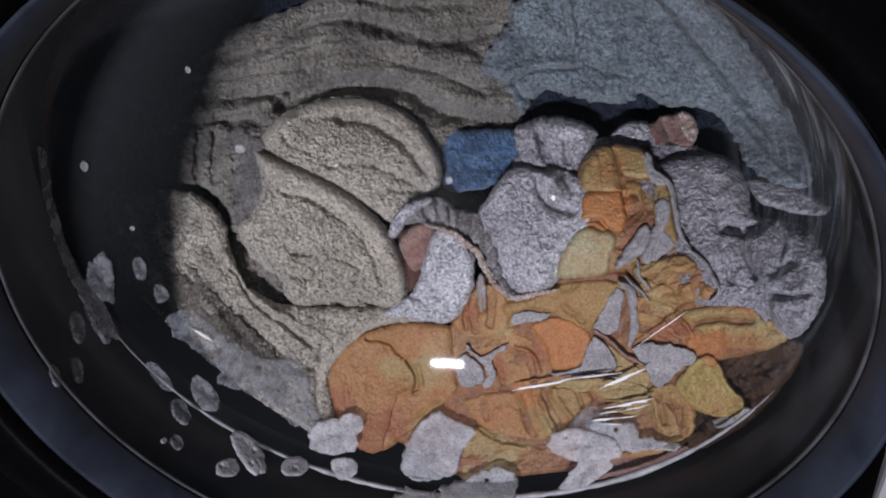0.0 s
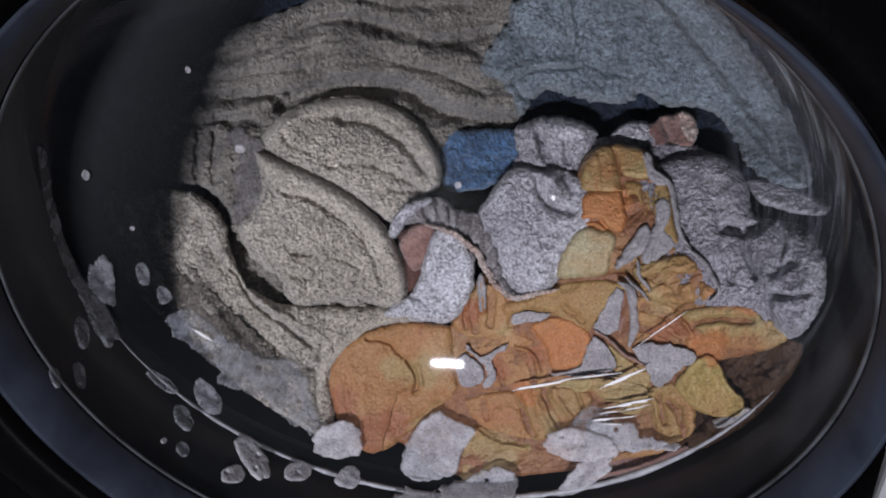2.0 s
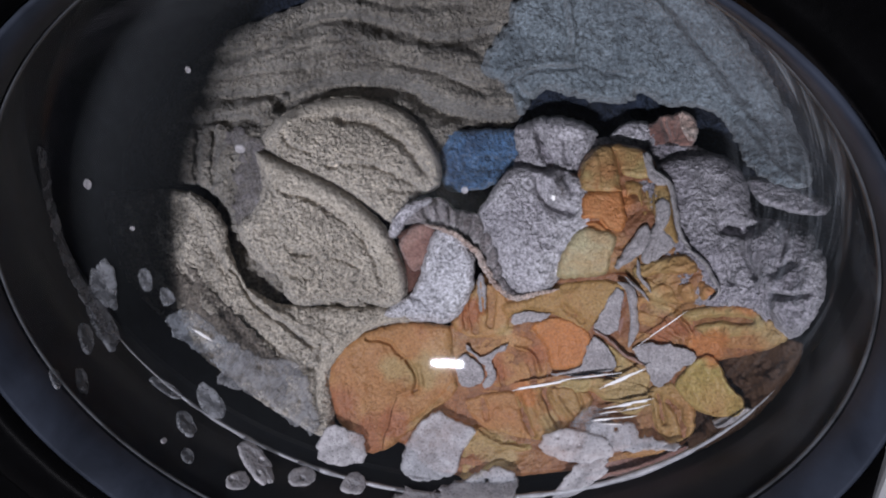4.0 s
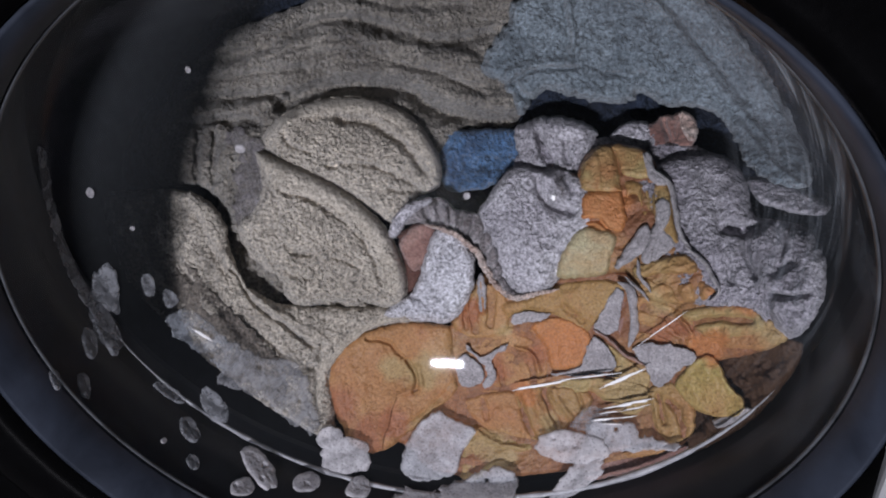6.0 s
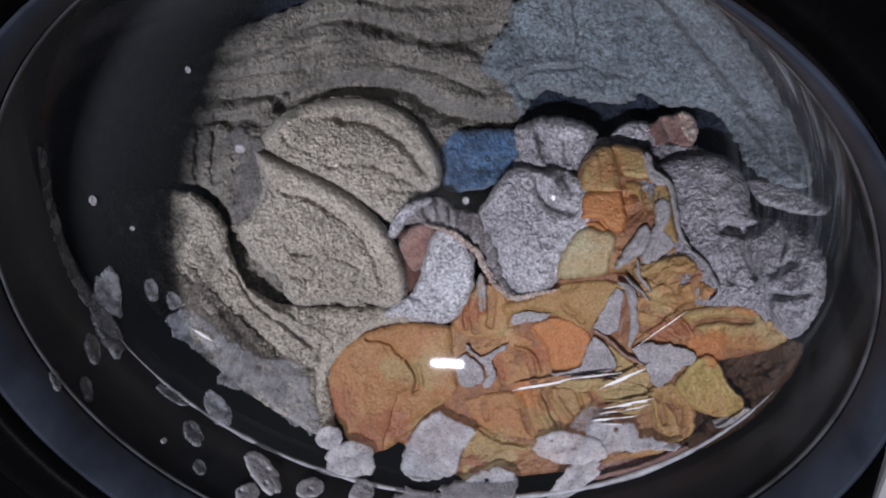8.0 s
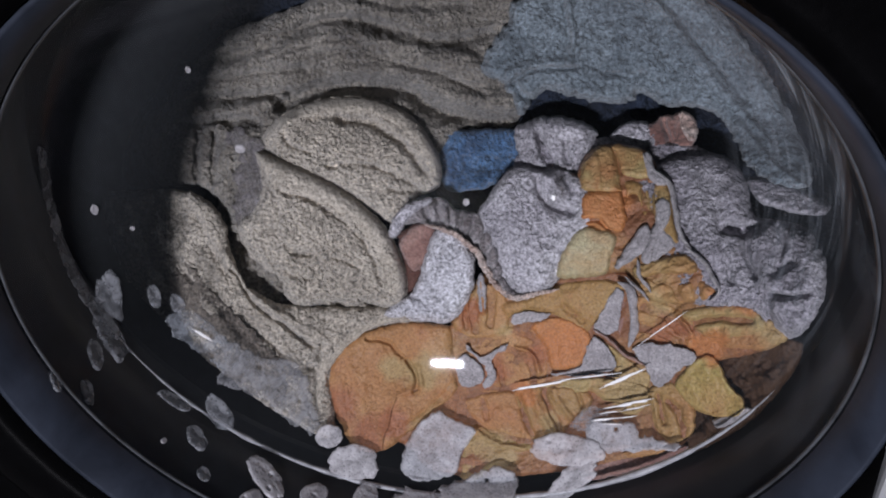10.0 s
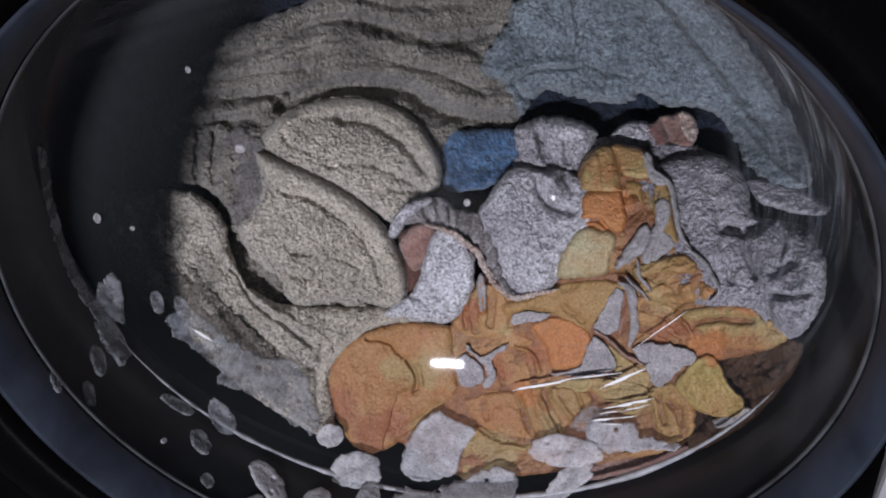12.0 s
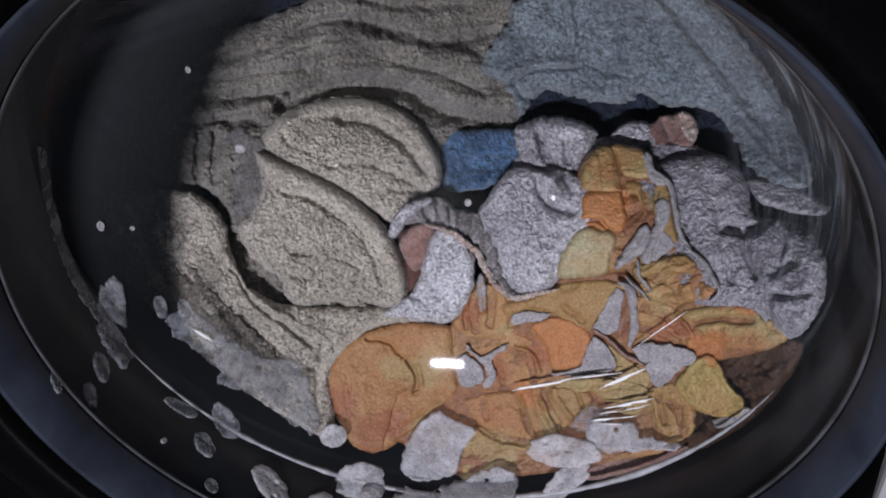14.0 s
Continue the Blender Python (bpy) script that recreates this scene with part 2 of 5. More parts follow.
# darker copy of the russet: the slit's shade put into colour
SLIT = cloth("slit_shaded_russet", (0.05, 0.02, 0.016), (0.09, 0.04, 0.03), (0.14, 0.07, 0.055), pile=700, depth=0.0006, weave=0.5, sheen=0.0)
FOAM = foam_material("soap_foam", (0.52, 0.51, 0.53), 0.36)
LATHER = foam_material("greyish_lather", (0.32, 0.315, 0.325), 0.55)
LATHER_THIN = foam_material("soaked_lather", (0.24, 0.22, 0.225), 0.55)
FOAM_THIN = foam_material("thin_soap_foam", (0.32, 0.335, 0.36), 0.6)
# near-white colour for highlights drawn as thin meshes
GLINT = plain("white_glint", (0.9, 0.9, 0.9), 0.15, vary=0.05, coat=1.0)
EDGE_PALE = plain("bright_edge", (0.42, 0.42, 0.44), 0.35, vary=0.35, scale=120, coat=0.5)
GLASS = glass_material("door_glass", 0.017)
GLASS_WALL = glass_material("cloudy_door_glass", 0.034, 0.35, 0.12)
BLACK = plain("black_plastic", (0.0015, 0.0015, 0.0017), 0.16, vary=0.3, spec=0.06)
BEZEL = plain("dark_blue_grey_plastic", (0.027, 0.033, 0.047), 0.45, vary=0.4, scale=30, spec=0.2)
RUBBER = plain("dark_rubber", (0.018, 0.022, 0.034), 0.5, vary=0.4, scale=30)
STEEL = plain("drum_steel", (0.07, 0.073, 0.078), 0.4, metal=1.0, vary=0.2)
CHROME = plain("polished_rim", (0.05, 0.054, 0.06), 0.38, vary=0.7, scale=45, coat=0.25)
PALE = plain("pale_grey_plastic", (0.30, 0.305, 0.31), 0.45, vary=0.1)
WALL = plain("grey_wall_paint", (0.12, 0.13, 0.145), 0.8, vary=0.15, scale=3)
FLOOR = plain("dark_floor", (0.04, 0.037, 0.035), 0.5, vary=0.25, scale=5)
LINING = cloth("pale_lilac_cotton", (0.26, 0.24, 0.245), (0.36, 0.335, 0.34), (0.43, 0.405, 0.41), blotch=60, pile=800, depth=0.0006, weave=0.55)
MAUVE = cloth("mauve_terry", (0.26, 0.235, 0.265), (0.37, 0.345, 0.38), (0.48, 0.455, 0.485))
OFF_WHITE = cloth("off_white_terry", (0.480, 0.468, 0.492), (0.624, 0.606, 0.636), (0.720, 0.708, 0.732))


# ---------------------------------------------------------------- mesh builders
def mesh_of(name, verts, faces, material, smooth=True):
    me = bpy.data.meshes.new(name)
    me.from_pydata([tuple(v) for v in verts], [], faces)
    me.materials.append(material)
    bm = bmesh.new()
    bm.from_mesh(me)
    bmesh.ops.recalc_face_normals(bm, faces=bm.faces)
    bm.to_mesh(me)
    bm.free()
    if smooth:
        me.polygons.foreach_set("use_smooth", [True] * len(me.polygons))
    return me


def spline(points, count, closed):
    """Catmull-Rom curve through the points, evenly sampled."""
    p = np.array(points, float)
    n = len(p)
    spans = n if closed else n - 1
    out = []
    for i in range(spans):
        if closed:
            a, b, c, d = p[i - 1], p[i], p[(i + 1) % n], p[(i + 2) % n]
        else:
            a, b, c, d = p[max(i - 1, 0)], p[i], p[i + 1], p[min(i + 2, n - 1)]
        t = np.linspace(0, 1, 24, endpoint=False)[:, None]
        out.append(0.5 * (2 * b + (c - a) * t + (2 * a - 5 * b + 4 * c - d) * t ** 2 + (3 * b - a - 3 * c + d) * t ** 3))
    out = np.concatenate(out + ([out[0][:1]] if closed else [p[-1:]]))
    s = np.concatenate([[0], np.cumsum(np.linalg.norm(np.diff(out, axis=0), axis=1))])
    want = np.linspace(0, s[-1], count, endpoint=not closed)
    return np.stack([np.interp(want, s, out[:, k]) for k in range(out.shape[1])], 1)


SEED = [10]
FOCAL = 7.84 / math.tan(radians(27.5))
TURN = np.array(EYE.to_3x3())
EYE_AT = np.array(EYE.translation)


def glass_depth(u, v):
    """How far before the eye the back of the glass bowl lies at a place of the view plane."""
    d = np.stack([(u - 7.84) / FOCAL, (4.41 - v) / FOCAL, -np.ones_like(u)], -1) @ TURN.T
    o = EYE_AT - np.array(DOME)
    qa, qb, qc = (d * d).sum(-1), 2 * d @ o, o @ o - R_DOME ** 2
    return (-qb + np.sqrt(np.maximum(qb * qb - 4 * qa * qc, 0))) / (2 * qa)


def bowl_depth(u, v):
    """The same for the whole bowl, its side wall included."""
    d = np.stack([(u - 7.84) / FOCAL, (4.41 - v) / FOCAL, -np.ones_like(u)], -1) @ TURN.T
    ox, oz = EYE_AT[0] - DOOR.x, EYE_AT[2] - DOOR.z
    qa, qb, qc = d[:, 0] ** 2 + d[:, 2] ** 2, 2 * (d[:, 0] * ox + d[:, 2] * oz), ox * ox + oz * oz - R_GLASS ** 2
    return np.minimum(glass_depth(u, v) + 0.0022, (-qb + np.sqrt(np.maximum(qb * qb - 4 * qa * qc, 0))) / (2 * qa) - 0.001)


def heap_depth(u, v):
    """The face of the heap: pressed to the glass below, falling back from it above."""
    g = glass_depth(u, v) + 0.016
    w = np.clip((v - 1.6) / 4.2, 0, 1)
    w = w * w * (3 - 2 * w)
    side = np.clip((u - 1.6) / 3.4, 0, 1)
    w = w * side * side * (3 - 2 * side)
    back = np.maximum(g, 0.462)
    return g * w + back * (1 - w) + 0.045 * (1 - side)


def nearest(x, y, line, closed=False):
    """Distance from a bent line, the nearest point on it, and the side (1 on the left hand)."""
    line = np.asarray(line, float)
    ends = np.roll(line, -1, axis=0) if closed else line[1:]
    best, px, py, side = np.full(x.shape, 1e9), np.zeros(x.shape), np.zeros(x.shape), np.ones(x.shape)
    for (ax, ay), (bx, by) in zip(line, ends):
        dx, dy = bx - ax, by - ay
        t = np.clip(((x - ax) * dx + (y - ay) * dy) / (dx * dx + dy * dy + 1e-12), 0, 1)
        qx, qy = ax + t * dx, ay + t * dy
        d = np.hypot(x - qx, y - qy)
        m = d < best
        best, px, py = np.where(m, d, best), np.where(m, qx, px), np.where(m, qy, py)
        side = np.where(m, np.sign(dx * (y - ay) - dy * (x - ax) + 1e-12), side)
    return best, px, py, side


def inside(x, y, line):
    """Whether points lie within a closed line."""
    hit = np.zeros(x.shape, bool)
    for (ax, ay), (bx, by) in zip(line, np.roll(line, -1, axis=0)):
        if ay != by:
            hit ^= ((ay > y) != (by > y)) & (x < ax + (y - ay) * (bx - ax) / (by - ay))
    return hit


def sheet(name, outline, material, parent, lift=0.0, thick=0.004, edge=0.05, folds=(), laps=(), wave=0.0, size=0.3, turn=0.0, stretch=1.0, lump=0.0015,
          nap=0.0005, ragged=0.02, skirt=0.008, step=0.02, on_glass=False, holes=(), like=None, label=""):
    """A lying sheet of cloth or lather: rounded rim, grooves or ridges along lines (folds: line, width, height),
    layers that lap over one another along lines (laps: line, width, height, raised on the line's left), waves and pile."""
    SEED[0] += 1
    seed = SEED[0]
    o = spline(outline, max(40, int(len(outline) * 14)), True)
    k = np.arange(len(o))
    long = np.linalg.norm(np.roll(o, -1, axis=0) - o, axis=1).mean()
    o = o + ragged * np.stack([fbm(k * long / 0.16, k * 0 + 0.3, seed, 3), fbm(k * long / 0.16, k * 0 + 5.3, seed + 1, 3)], 1)
    lo, hi = o.min(0) - step, o.max(0) + step
    nu, nv = (int(math.ceil((hi[i] - lo[i]) / step)) + 1 for i in (0, 1))
    u, v = np.meshgrid(lo[0] + np.arange(nu) * step, lo[1] + np.arange(nv) * step)
    u, v = u.ravel(), v.ravel()
    d, px, py, _ = nearest(u, v, o, True)
    within = inside(u, v, o)
    sd = np.where(within, d, -d)
    for hu, hv, hr in holes:
        hd = np.hypot(u - hu, v - hv)
        closer = hd - hr < sd
        ring = np.maximum(hd, 1e-6)
        px, py = np.where(closer, hu + (u - hu) / ring * hr, px), np.where(closer, hv + (v - hv) / ring * hr, py)
        sd = np.minimum(sd, hd - hr)
    near_rim = np.abs(sd) < 0.55 * step
    u, v, sd = np.where(near_rim, px, u), np.where(near_rim, py, v), np.where(near_rim, 0, sd)
    index = np.arange(nu * nv).reshape(nv, nu)
    quads = np.stack([index[:-1, :-1], index[1:, :-1], index[1:, 1:], index[:-1, 1:]], -1).reshape(-1, 4)
    quads = quads[(sd[quads] >= 0).all(1)]
    used, flat = np.unique(quads, return_inverse=True)
    quads = flat.reshape(-1, 4)
    u, v, sd = u[used], v[used], sd[used]
    q = np.clip(sd / edge, 0, 1)
    if like is None:
        h = lift + thick * np.sqrt(1 - (1 - q) ** 2)
    else:
        round_to = np.clip(nearest(u, v, spline(like, len(like) * 14, True), True)[0] / edge, 0, 1)
        h = lift + thick * np.sqrt(1 - (1 - round_to) ** 2) + 0.0004 * np.clip(sd / 0.06, 0, 1)
    h = h + q * lump * fbm(u / 0.6, v / 0.6, seed + 2, 3)
    if wave:
        a = math.radians(turn)
        h = h + q * wave * fbm((u * math.cos(a) + v * math.sin(a)) / (size * stretch), (-u * math.sin(a) + v * math.cos(a)) / size, seed + 3, 3)
    wu, wv = u + 0.03 * perlin(u / 0.22, v / 0.22, seed), v + 0.03 * perlin(u / 0.22, v / 0.22, seed + 7)
    for line, width, height in folds:
        dl = nearest(wu, wv, spline(line, 24, False))[0]
        h = h + height * np.exp(-(dl / width) ** 2)
    for line, width, height in laps:
        dl, _, _, side = nearest(wu, wv, spline(line, 24, False))
        h = h + height * (np.exp(-dl / width) * (side < 0) - 0.35 * np.exp(-dl / (width * 0.5)) * (side > 0))
    h = h + nap * (0.6 * fbm(u / 0.11, v / 0.11, seed + 5, 2) + 0.9 * perlin(u / 0.05, v / 0.05, seed + 6))
    g = glass_depth(u, v)
    depth = bowl_depth(u, v) - h if on_glass else np.maximum(heap_depth(u, v) - h, g + 0.0012 + 0.0016 * np.tanh(np.maximum(0, g + 0.003 - heap_depth(u, v) + h) / 0.004) * perlin(u / 0.25, v / 0.25, seed) ** 2)
    top = np.stack([(u - 7.84) / FOCAL * depth, (4.41 - v) / FOCAL * depth, HEAP_AT - depth], 1)
    pairs = np.concatenate([quads[:, [0, 1]], quads[:, [1, 2]], quads[:, [2, 3]], quads[:, [3, 0]]])
    key = np.sort(pairs, 1)
    key = key[:, 0] * len(u) + key[:, 1]
    _, first, count = np.unique(key, return_index=True, return_counts=True)
    rim = pairs[first[count == 1]]
    rim_at = np.unique(rim)
    below = np.full(len(u), -1)
    below[rim_at] = len(u) + np.arange(len(rim_at))
    low = top[rim_at] * (1 + skirt / 0.45)
    low[:, 2] = HEAP_AT - (HEAP_AT - top[rim_at][:, 2]) * (1 + skirt / 0.45)
    faces = quads.tolist() + np.stack([rim[:, 1], rim[:, 0], below[rim[:, 0]], below[rim[:, 1]]], 1).tolist()
    me = bpy.data.meshes.new(name)
    me.from_pydata(np.concatenate([top, low]).tolist(), [], faces)
    me.materials.append(material)
    me.polygons.foreach_set("use_smooth", [True] * len(me.polygons))
    ob = new(name, me)
    if parent is None:
        ob.matrix_world = HEAP
    else:
        ob.parent = parent
    return tagged(ob, label)


def strip(name, path, material, width=0.2, thick=0.004, lift=0.01, ribs=0, parent=None, label="", taper=0.85, wave=0.0012):
    """A narrow rolled fold or band of cloth along a bent line on the heap."""
    SEED[0] += 1
    seed = SEED[0]
    n, m = 120, 18
    p = spline(path, n, False)
    t = np.gradient(p, axis=0)
    t /= np.linalg.norm(t, axis=1)[:, None] + 1e-9
    across = np.stack([-t[:, 1], t[:, 0]], 1)
    s = np.linspace(0, 1, n)
    run = np.linalg.norm(np.diff(p, axis=0), axis=1).sum() / 0.6
    p = p + across * (0.05 * fbm(s * run, s * 0 + 0.7, seed, 3))[:, None]
    wide = width * 0.5 * (1 - taper * np.abs(2 * s - 1) ** 4) * (1 + 0.25 * perlin(s * 6, s * 0 + 0.3, seed))
    if ribs:
        wide = wide * (1 + 0.18 * np.sin(s * ribs * 2 * math.pi + 4 * perlin(s * 9, s * 0, seed)))
    mid = np.maximum(heap_depth(p[:, 0], p[:, 1]) - lift, glass_depth(p[:, 0], p[:, 1]) + 0.0015 + thick)
    verts = []
    for k in range(m):
        a = 2 * math.pi * k / m
        ca, sa = math.cos(a), math.sin(a)
        rib = (1 + 0.38 * np.sin(s * ribs * 2 * math.pi + ca * 1.5 + 3 * perlin(s * 9, s * 0, seed))) if ribs else 1
        depth = mid - thick * sa * (rib if sa > 0 else 2.0) - wave * fbm(s * run * 1.6, s * 0 + ca * 0.7, seed, 2)
        q = p + across * (wide * ca)[:, None]
        verts.append(np.stack([(q[:, 0] - 7.84) / FOCAL * depth, (4.41 - q[:, 1]) / FOCAL * depth, HEAP_AT - depth], 1))
    verts = np.concatenate(verts)
    faces = []
    for k in range(m):
        k2 = (k + 1) % m
        for i in range(n - 1):
            faces.append((k * n + i, k2 * n + i, k2 * n + i + 1, k * n + i + 1))
    faces.append(tuple(k * n for k in range(m)))
    faces.append(tuple(k * n + n - 1 for k in reversed(range(m))))
    return place(name, mesh_of(name, verts, faces, material), parent, label)


def place(name, me, parent, label=""):
    ob = new(name, me)
    if parent is None:
        ob.matrix_world = HEAP
    else:
        ob.parent = parent
    return tagged(ob, label)


def lathe(name, profile, material, parent=None, segments=128, closed=False, label="", arc=None):
    """A body turned about the porthole's axis; profile of (radius, depth)."""
    verts, faces, n = [], [], len(profile)
    for i in range(segments):
        a = 2 * math.pi * i / segments if arc is None else radians(arc[0] + (arc[1] - arc[0]) * i / (segments - 1))
        mid_r, mid_y = (sum(q[k] for q in profile) / n for k in (0, 1))
        f = 1.0 if arc is None else min(1, i / 110, (segments - 1 - i) / 40) ** 0.7 * (0.75 + 0.9 * abs(noise.noise((i * 0.13, 0.2, 0.5)))) + 0.02
        verts += [((mid_r + (r - mid_r) * f) * math.cos(a), mid_y + (y - mid_y) * f, (mid_r + (r - mid_r) * f) * math.sin(a)) for r, y in profile]
    for i in range(segments if arc is None else segments - 1):
        i2 = (i + 1) % segments
        for k in range(n if closed else n - 1):
            k2 = (k + 1) % n
            faces.append((i * n + k, i * n + k2, i2 * n + k2, i2 * n + k))
    ob = new(name, mesh_of(name, verts, faces, material))
    if parent is None:
        ob.location = DOOR
    else:
        ob.parent = parent
    return tagged(ob, label)


def block(name, lo, hi, material, parent=None, label="", bevel=0.003):
    bm = bmesh.new()
    bmesh.ops.create_cube(bm, size=1)
    lo, hi = Vector(lo), Vector(hi)
    for v in bm.verts:
        v.co = Vector([lo[k] + (v.co[k] + 0.5) * (hi[k] - lo[k]) for k in range(3)])
    if bevel:
        bmesh.ops.bevel(bm, geom=bm.edges[:], offset=bevel, segments=2, affect="EDGES", profile=0.6)
    me = bpy.data.meshes.new(name)
    bm.to_mesh(me)
    bm.free()
    me.materials.append(material)
    ob = new(name, me)
    if parent is not None:
        ob.parent = parent
    return tagged(ob, label)


def garment(name, label, category, group=""):
    """An Empty for one piece of washing."""
    ob = new(name)
    ob.matrix_world = HEAP
    return tagged(ob, label, category, group)


# ---------------------------------------------------------------- room
def room():
    block("floor", (-1.5, -3.6, -0.1), (1.5, 0.9, 0.0), FLOOR, bevel=0)
    block("wall_back", (-1.5, 0.7, 0.0), (1.5, 0.8, 2.5), WALL, bevel=0)
    block("wall_front", (-1.5, -3.6, 0.0), (1.5, -3.5, 2.5), WALL, bevel=0)
    block("wall_west", (-1.5, -3.5, 0.0), (-1.4, 0.7, 2.5), WALL, bevel=0)
    block("wall_east", (1.4, -3.5, 0.0), (1.5, 0.7, 2.5), WALL, bevel=0)
    block("ceiling", (-1.5, -3.6, 2.5), (1.5, 0.9, 2.6), WALL, bevel=0)
    for nm in ("floor", "wall_back", "wall_front", "wall_west", "wall_east", "ceiling"):
        tagged(bpy.data.objects[nm], "plain grey painted surface of a dim laundry room", nm.split("_")[0], kind="structure")


# ---------------------------------------------------------------- machine
def machine():
    body = tagged(new("washing_machine"), "front-loading washing machine with black door surround and glass porthole", "washing machine")
    body.location = DOOR
    # front panel with a round opening
    n, outer = 96, []
    for i in range(n):
        a = 2 * math.pi * i / n
        ca, sa = math.cos(a), math.sin(a)
        k = min(0.30 / max(abs(ca), 1e-6), (0.40 if sa > 0 else 0.42) / max(abs(sa), 1e-6))
        outer.append((k * ca, k * sa))
    verts, faces = [], []
    for y in (0.0, 0.004):
        verts += [(0.176 * math.cos(2 * math.pi * i / n), y, 0.176 * math.sin(2 * math.pi * i / n)) for i in range(n)]
        verts += [(x, y, z) for x, z in outer]
    for i in range(n):
        j = (i + 1) % n
        faces += [(i, j, n + j, n + i), (2 * n + i, 3 * n + i, 3 * n + j, 2 * n + j), (i, 2 * n + i, 2 * n + j, j), (n + i, n + j, 3 * n + j, 3 * n + i)]
    front = new("front_panel", mesh_of("front_panel", verts, faces, BLACK, False))
    front.parent = body
    tagged(front, "black front panel")
    for nm, lo, hi in (("side_panel", (-0.30, 0.006, -0.42), (-0.296, 0.55, 0.40)), ("side_panel", (0.296, 0.006, -0.42), (0.30, 0.55, 0.40)),
                       ("top_panel", (-0.30, 0.006, 0.402), (0.30, 0.55, 0.41)), ("back_panel", (-0.295, 0.546, -0.42), (0.295, 0.55, 0.40)),
                       ("base_panel", (-0.295, 0.006, -0.43), (0.295, 0.545, -0.421))):
        block(nm, lo, hi, BLACK, body, bevel=0.001)
    for x in (-0.26, 0.26):
        for y in (0.05, 0.5):
            block("foot", (x - 0.02, y - 0.02, -0.45), (x + 0.02, y + 0.02, -0.43), RUBBER, body)
    lathe("gasket", [(0.178, 0.002), (0.172, 0.006), (0.170, 0.03), (0.172, 0.045), (0.178, 0.05), (0.178, 0.065), (0.186, 0.07), (0.186, 0.004)], RUBBER, body, closed=True, label="dark rubber door gasket")
    lathe("drum", [(0.182, 0.071), (0.24, 0.075), (0.252, 0.09), (0.252, 0.35), (0.24, 0.365), (0.0005, 0.37), (0.0005, 0.374), (0.243, 0.369), (0.256, 0.352), (0.256, 0.088), (0.242, 0.071)], STEEL, body, closed=True, label="stainless steel drum")

    door = tagged(new("door"), "round black door frame with clear glass bowl")
    door.parent = body
    lathe("door_frame", [(0.205, -0.001), (0.214, -0.006), (0.212, -0.014), (0.196, -0.022), (0.176, -0.0225), (0.168, -0.0195), (0.1675, -0.012), (0.1675, -0.001)], BLACK, door, closed=True, label="black plastic door frame")
    lathe("bezel", [(0.1672, -0.018), (0.1655, -0.0172), (0.1600, 0.0), (0.1605, 0.002), (0.1672, 0.002)], BEZEL, door, closed=True, label="dark blue-grey inner bezel")
    wall = [(R_GLASS + 0.0006, 0.0035), (R_GLASS + 0.0003, 0.02), (R_GLASS + 0.001, Y_STEP - 0.004), (R_STEP - 0.001, Y_STEP)]
    bowl = [wall[-1]]
    top = math.asin(R_STEP / R_DOME)
    c = Y_STEP + SAG - R_DOME
    for k in range(1, 41):
        a = top * (1 - k / 40)
        bowl.append((max(R_DOME * math.sin(a), 0.0003), c + R_DOME * math.cos(a)))
    g = lathe("glass_bowl", bowl, GLASS, door, label="clear glass bowl with soap smears and painted reflection haze")
    if sum(q.normal.y for q in g.data.polygons) > 0:
        g.data.flip_normals()
    g.visible_shadow = False
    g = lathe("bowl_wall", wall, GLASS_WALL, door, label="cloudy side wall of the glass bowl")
    if sum(q.normal.dot(Vector((q.center.x, 0, q.center.z))) for q in g.data.polygons) > 0:
        g.data.flip_normals()
    g.visible_shadow = False
    # pale line of uneven thickness, on the lower arc only
    lathe("water_line", [(R_STEP + 0.0004, Y_STEP - 0.0022), (R_STEP - 0.0009, Y_STEP - 0.0022), (R_STEP - 0.0014, Y_STEP - 0.0010), (R_STEP - 0.0010, Y_STEP + 0.0006), (R_STEP + 0.0004, Y_STEP + 0.0006)], EDGE_PALE, door, closed=True, segments=240, label="bright line along the lower edge", arc=(190, 334))
    lathe("glass_edge", [(R_GLASS + 0.0006, 0.0022), (R_GLASS - 0.0004, 0.0016), (R_GLASS - 0.0012, 0.0026), (R_GLASS - 0.0002, 0.0034)], CHROME, door, closed=True, segments=200, label="thin greyish lip of the glass")
    block("door_handle", (0.1655, -0.025, -0.16), (0.1965, -0.0165, -0.026), PALE, door, "pale grey plastic door handle", 0.002)
    return body


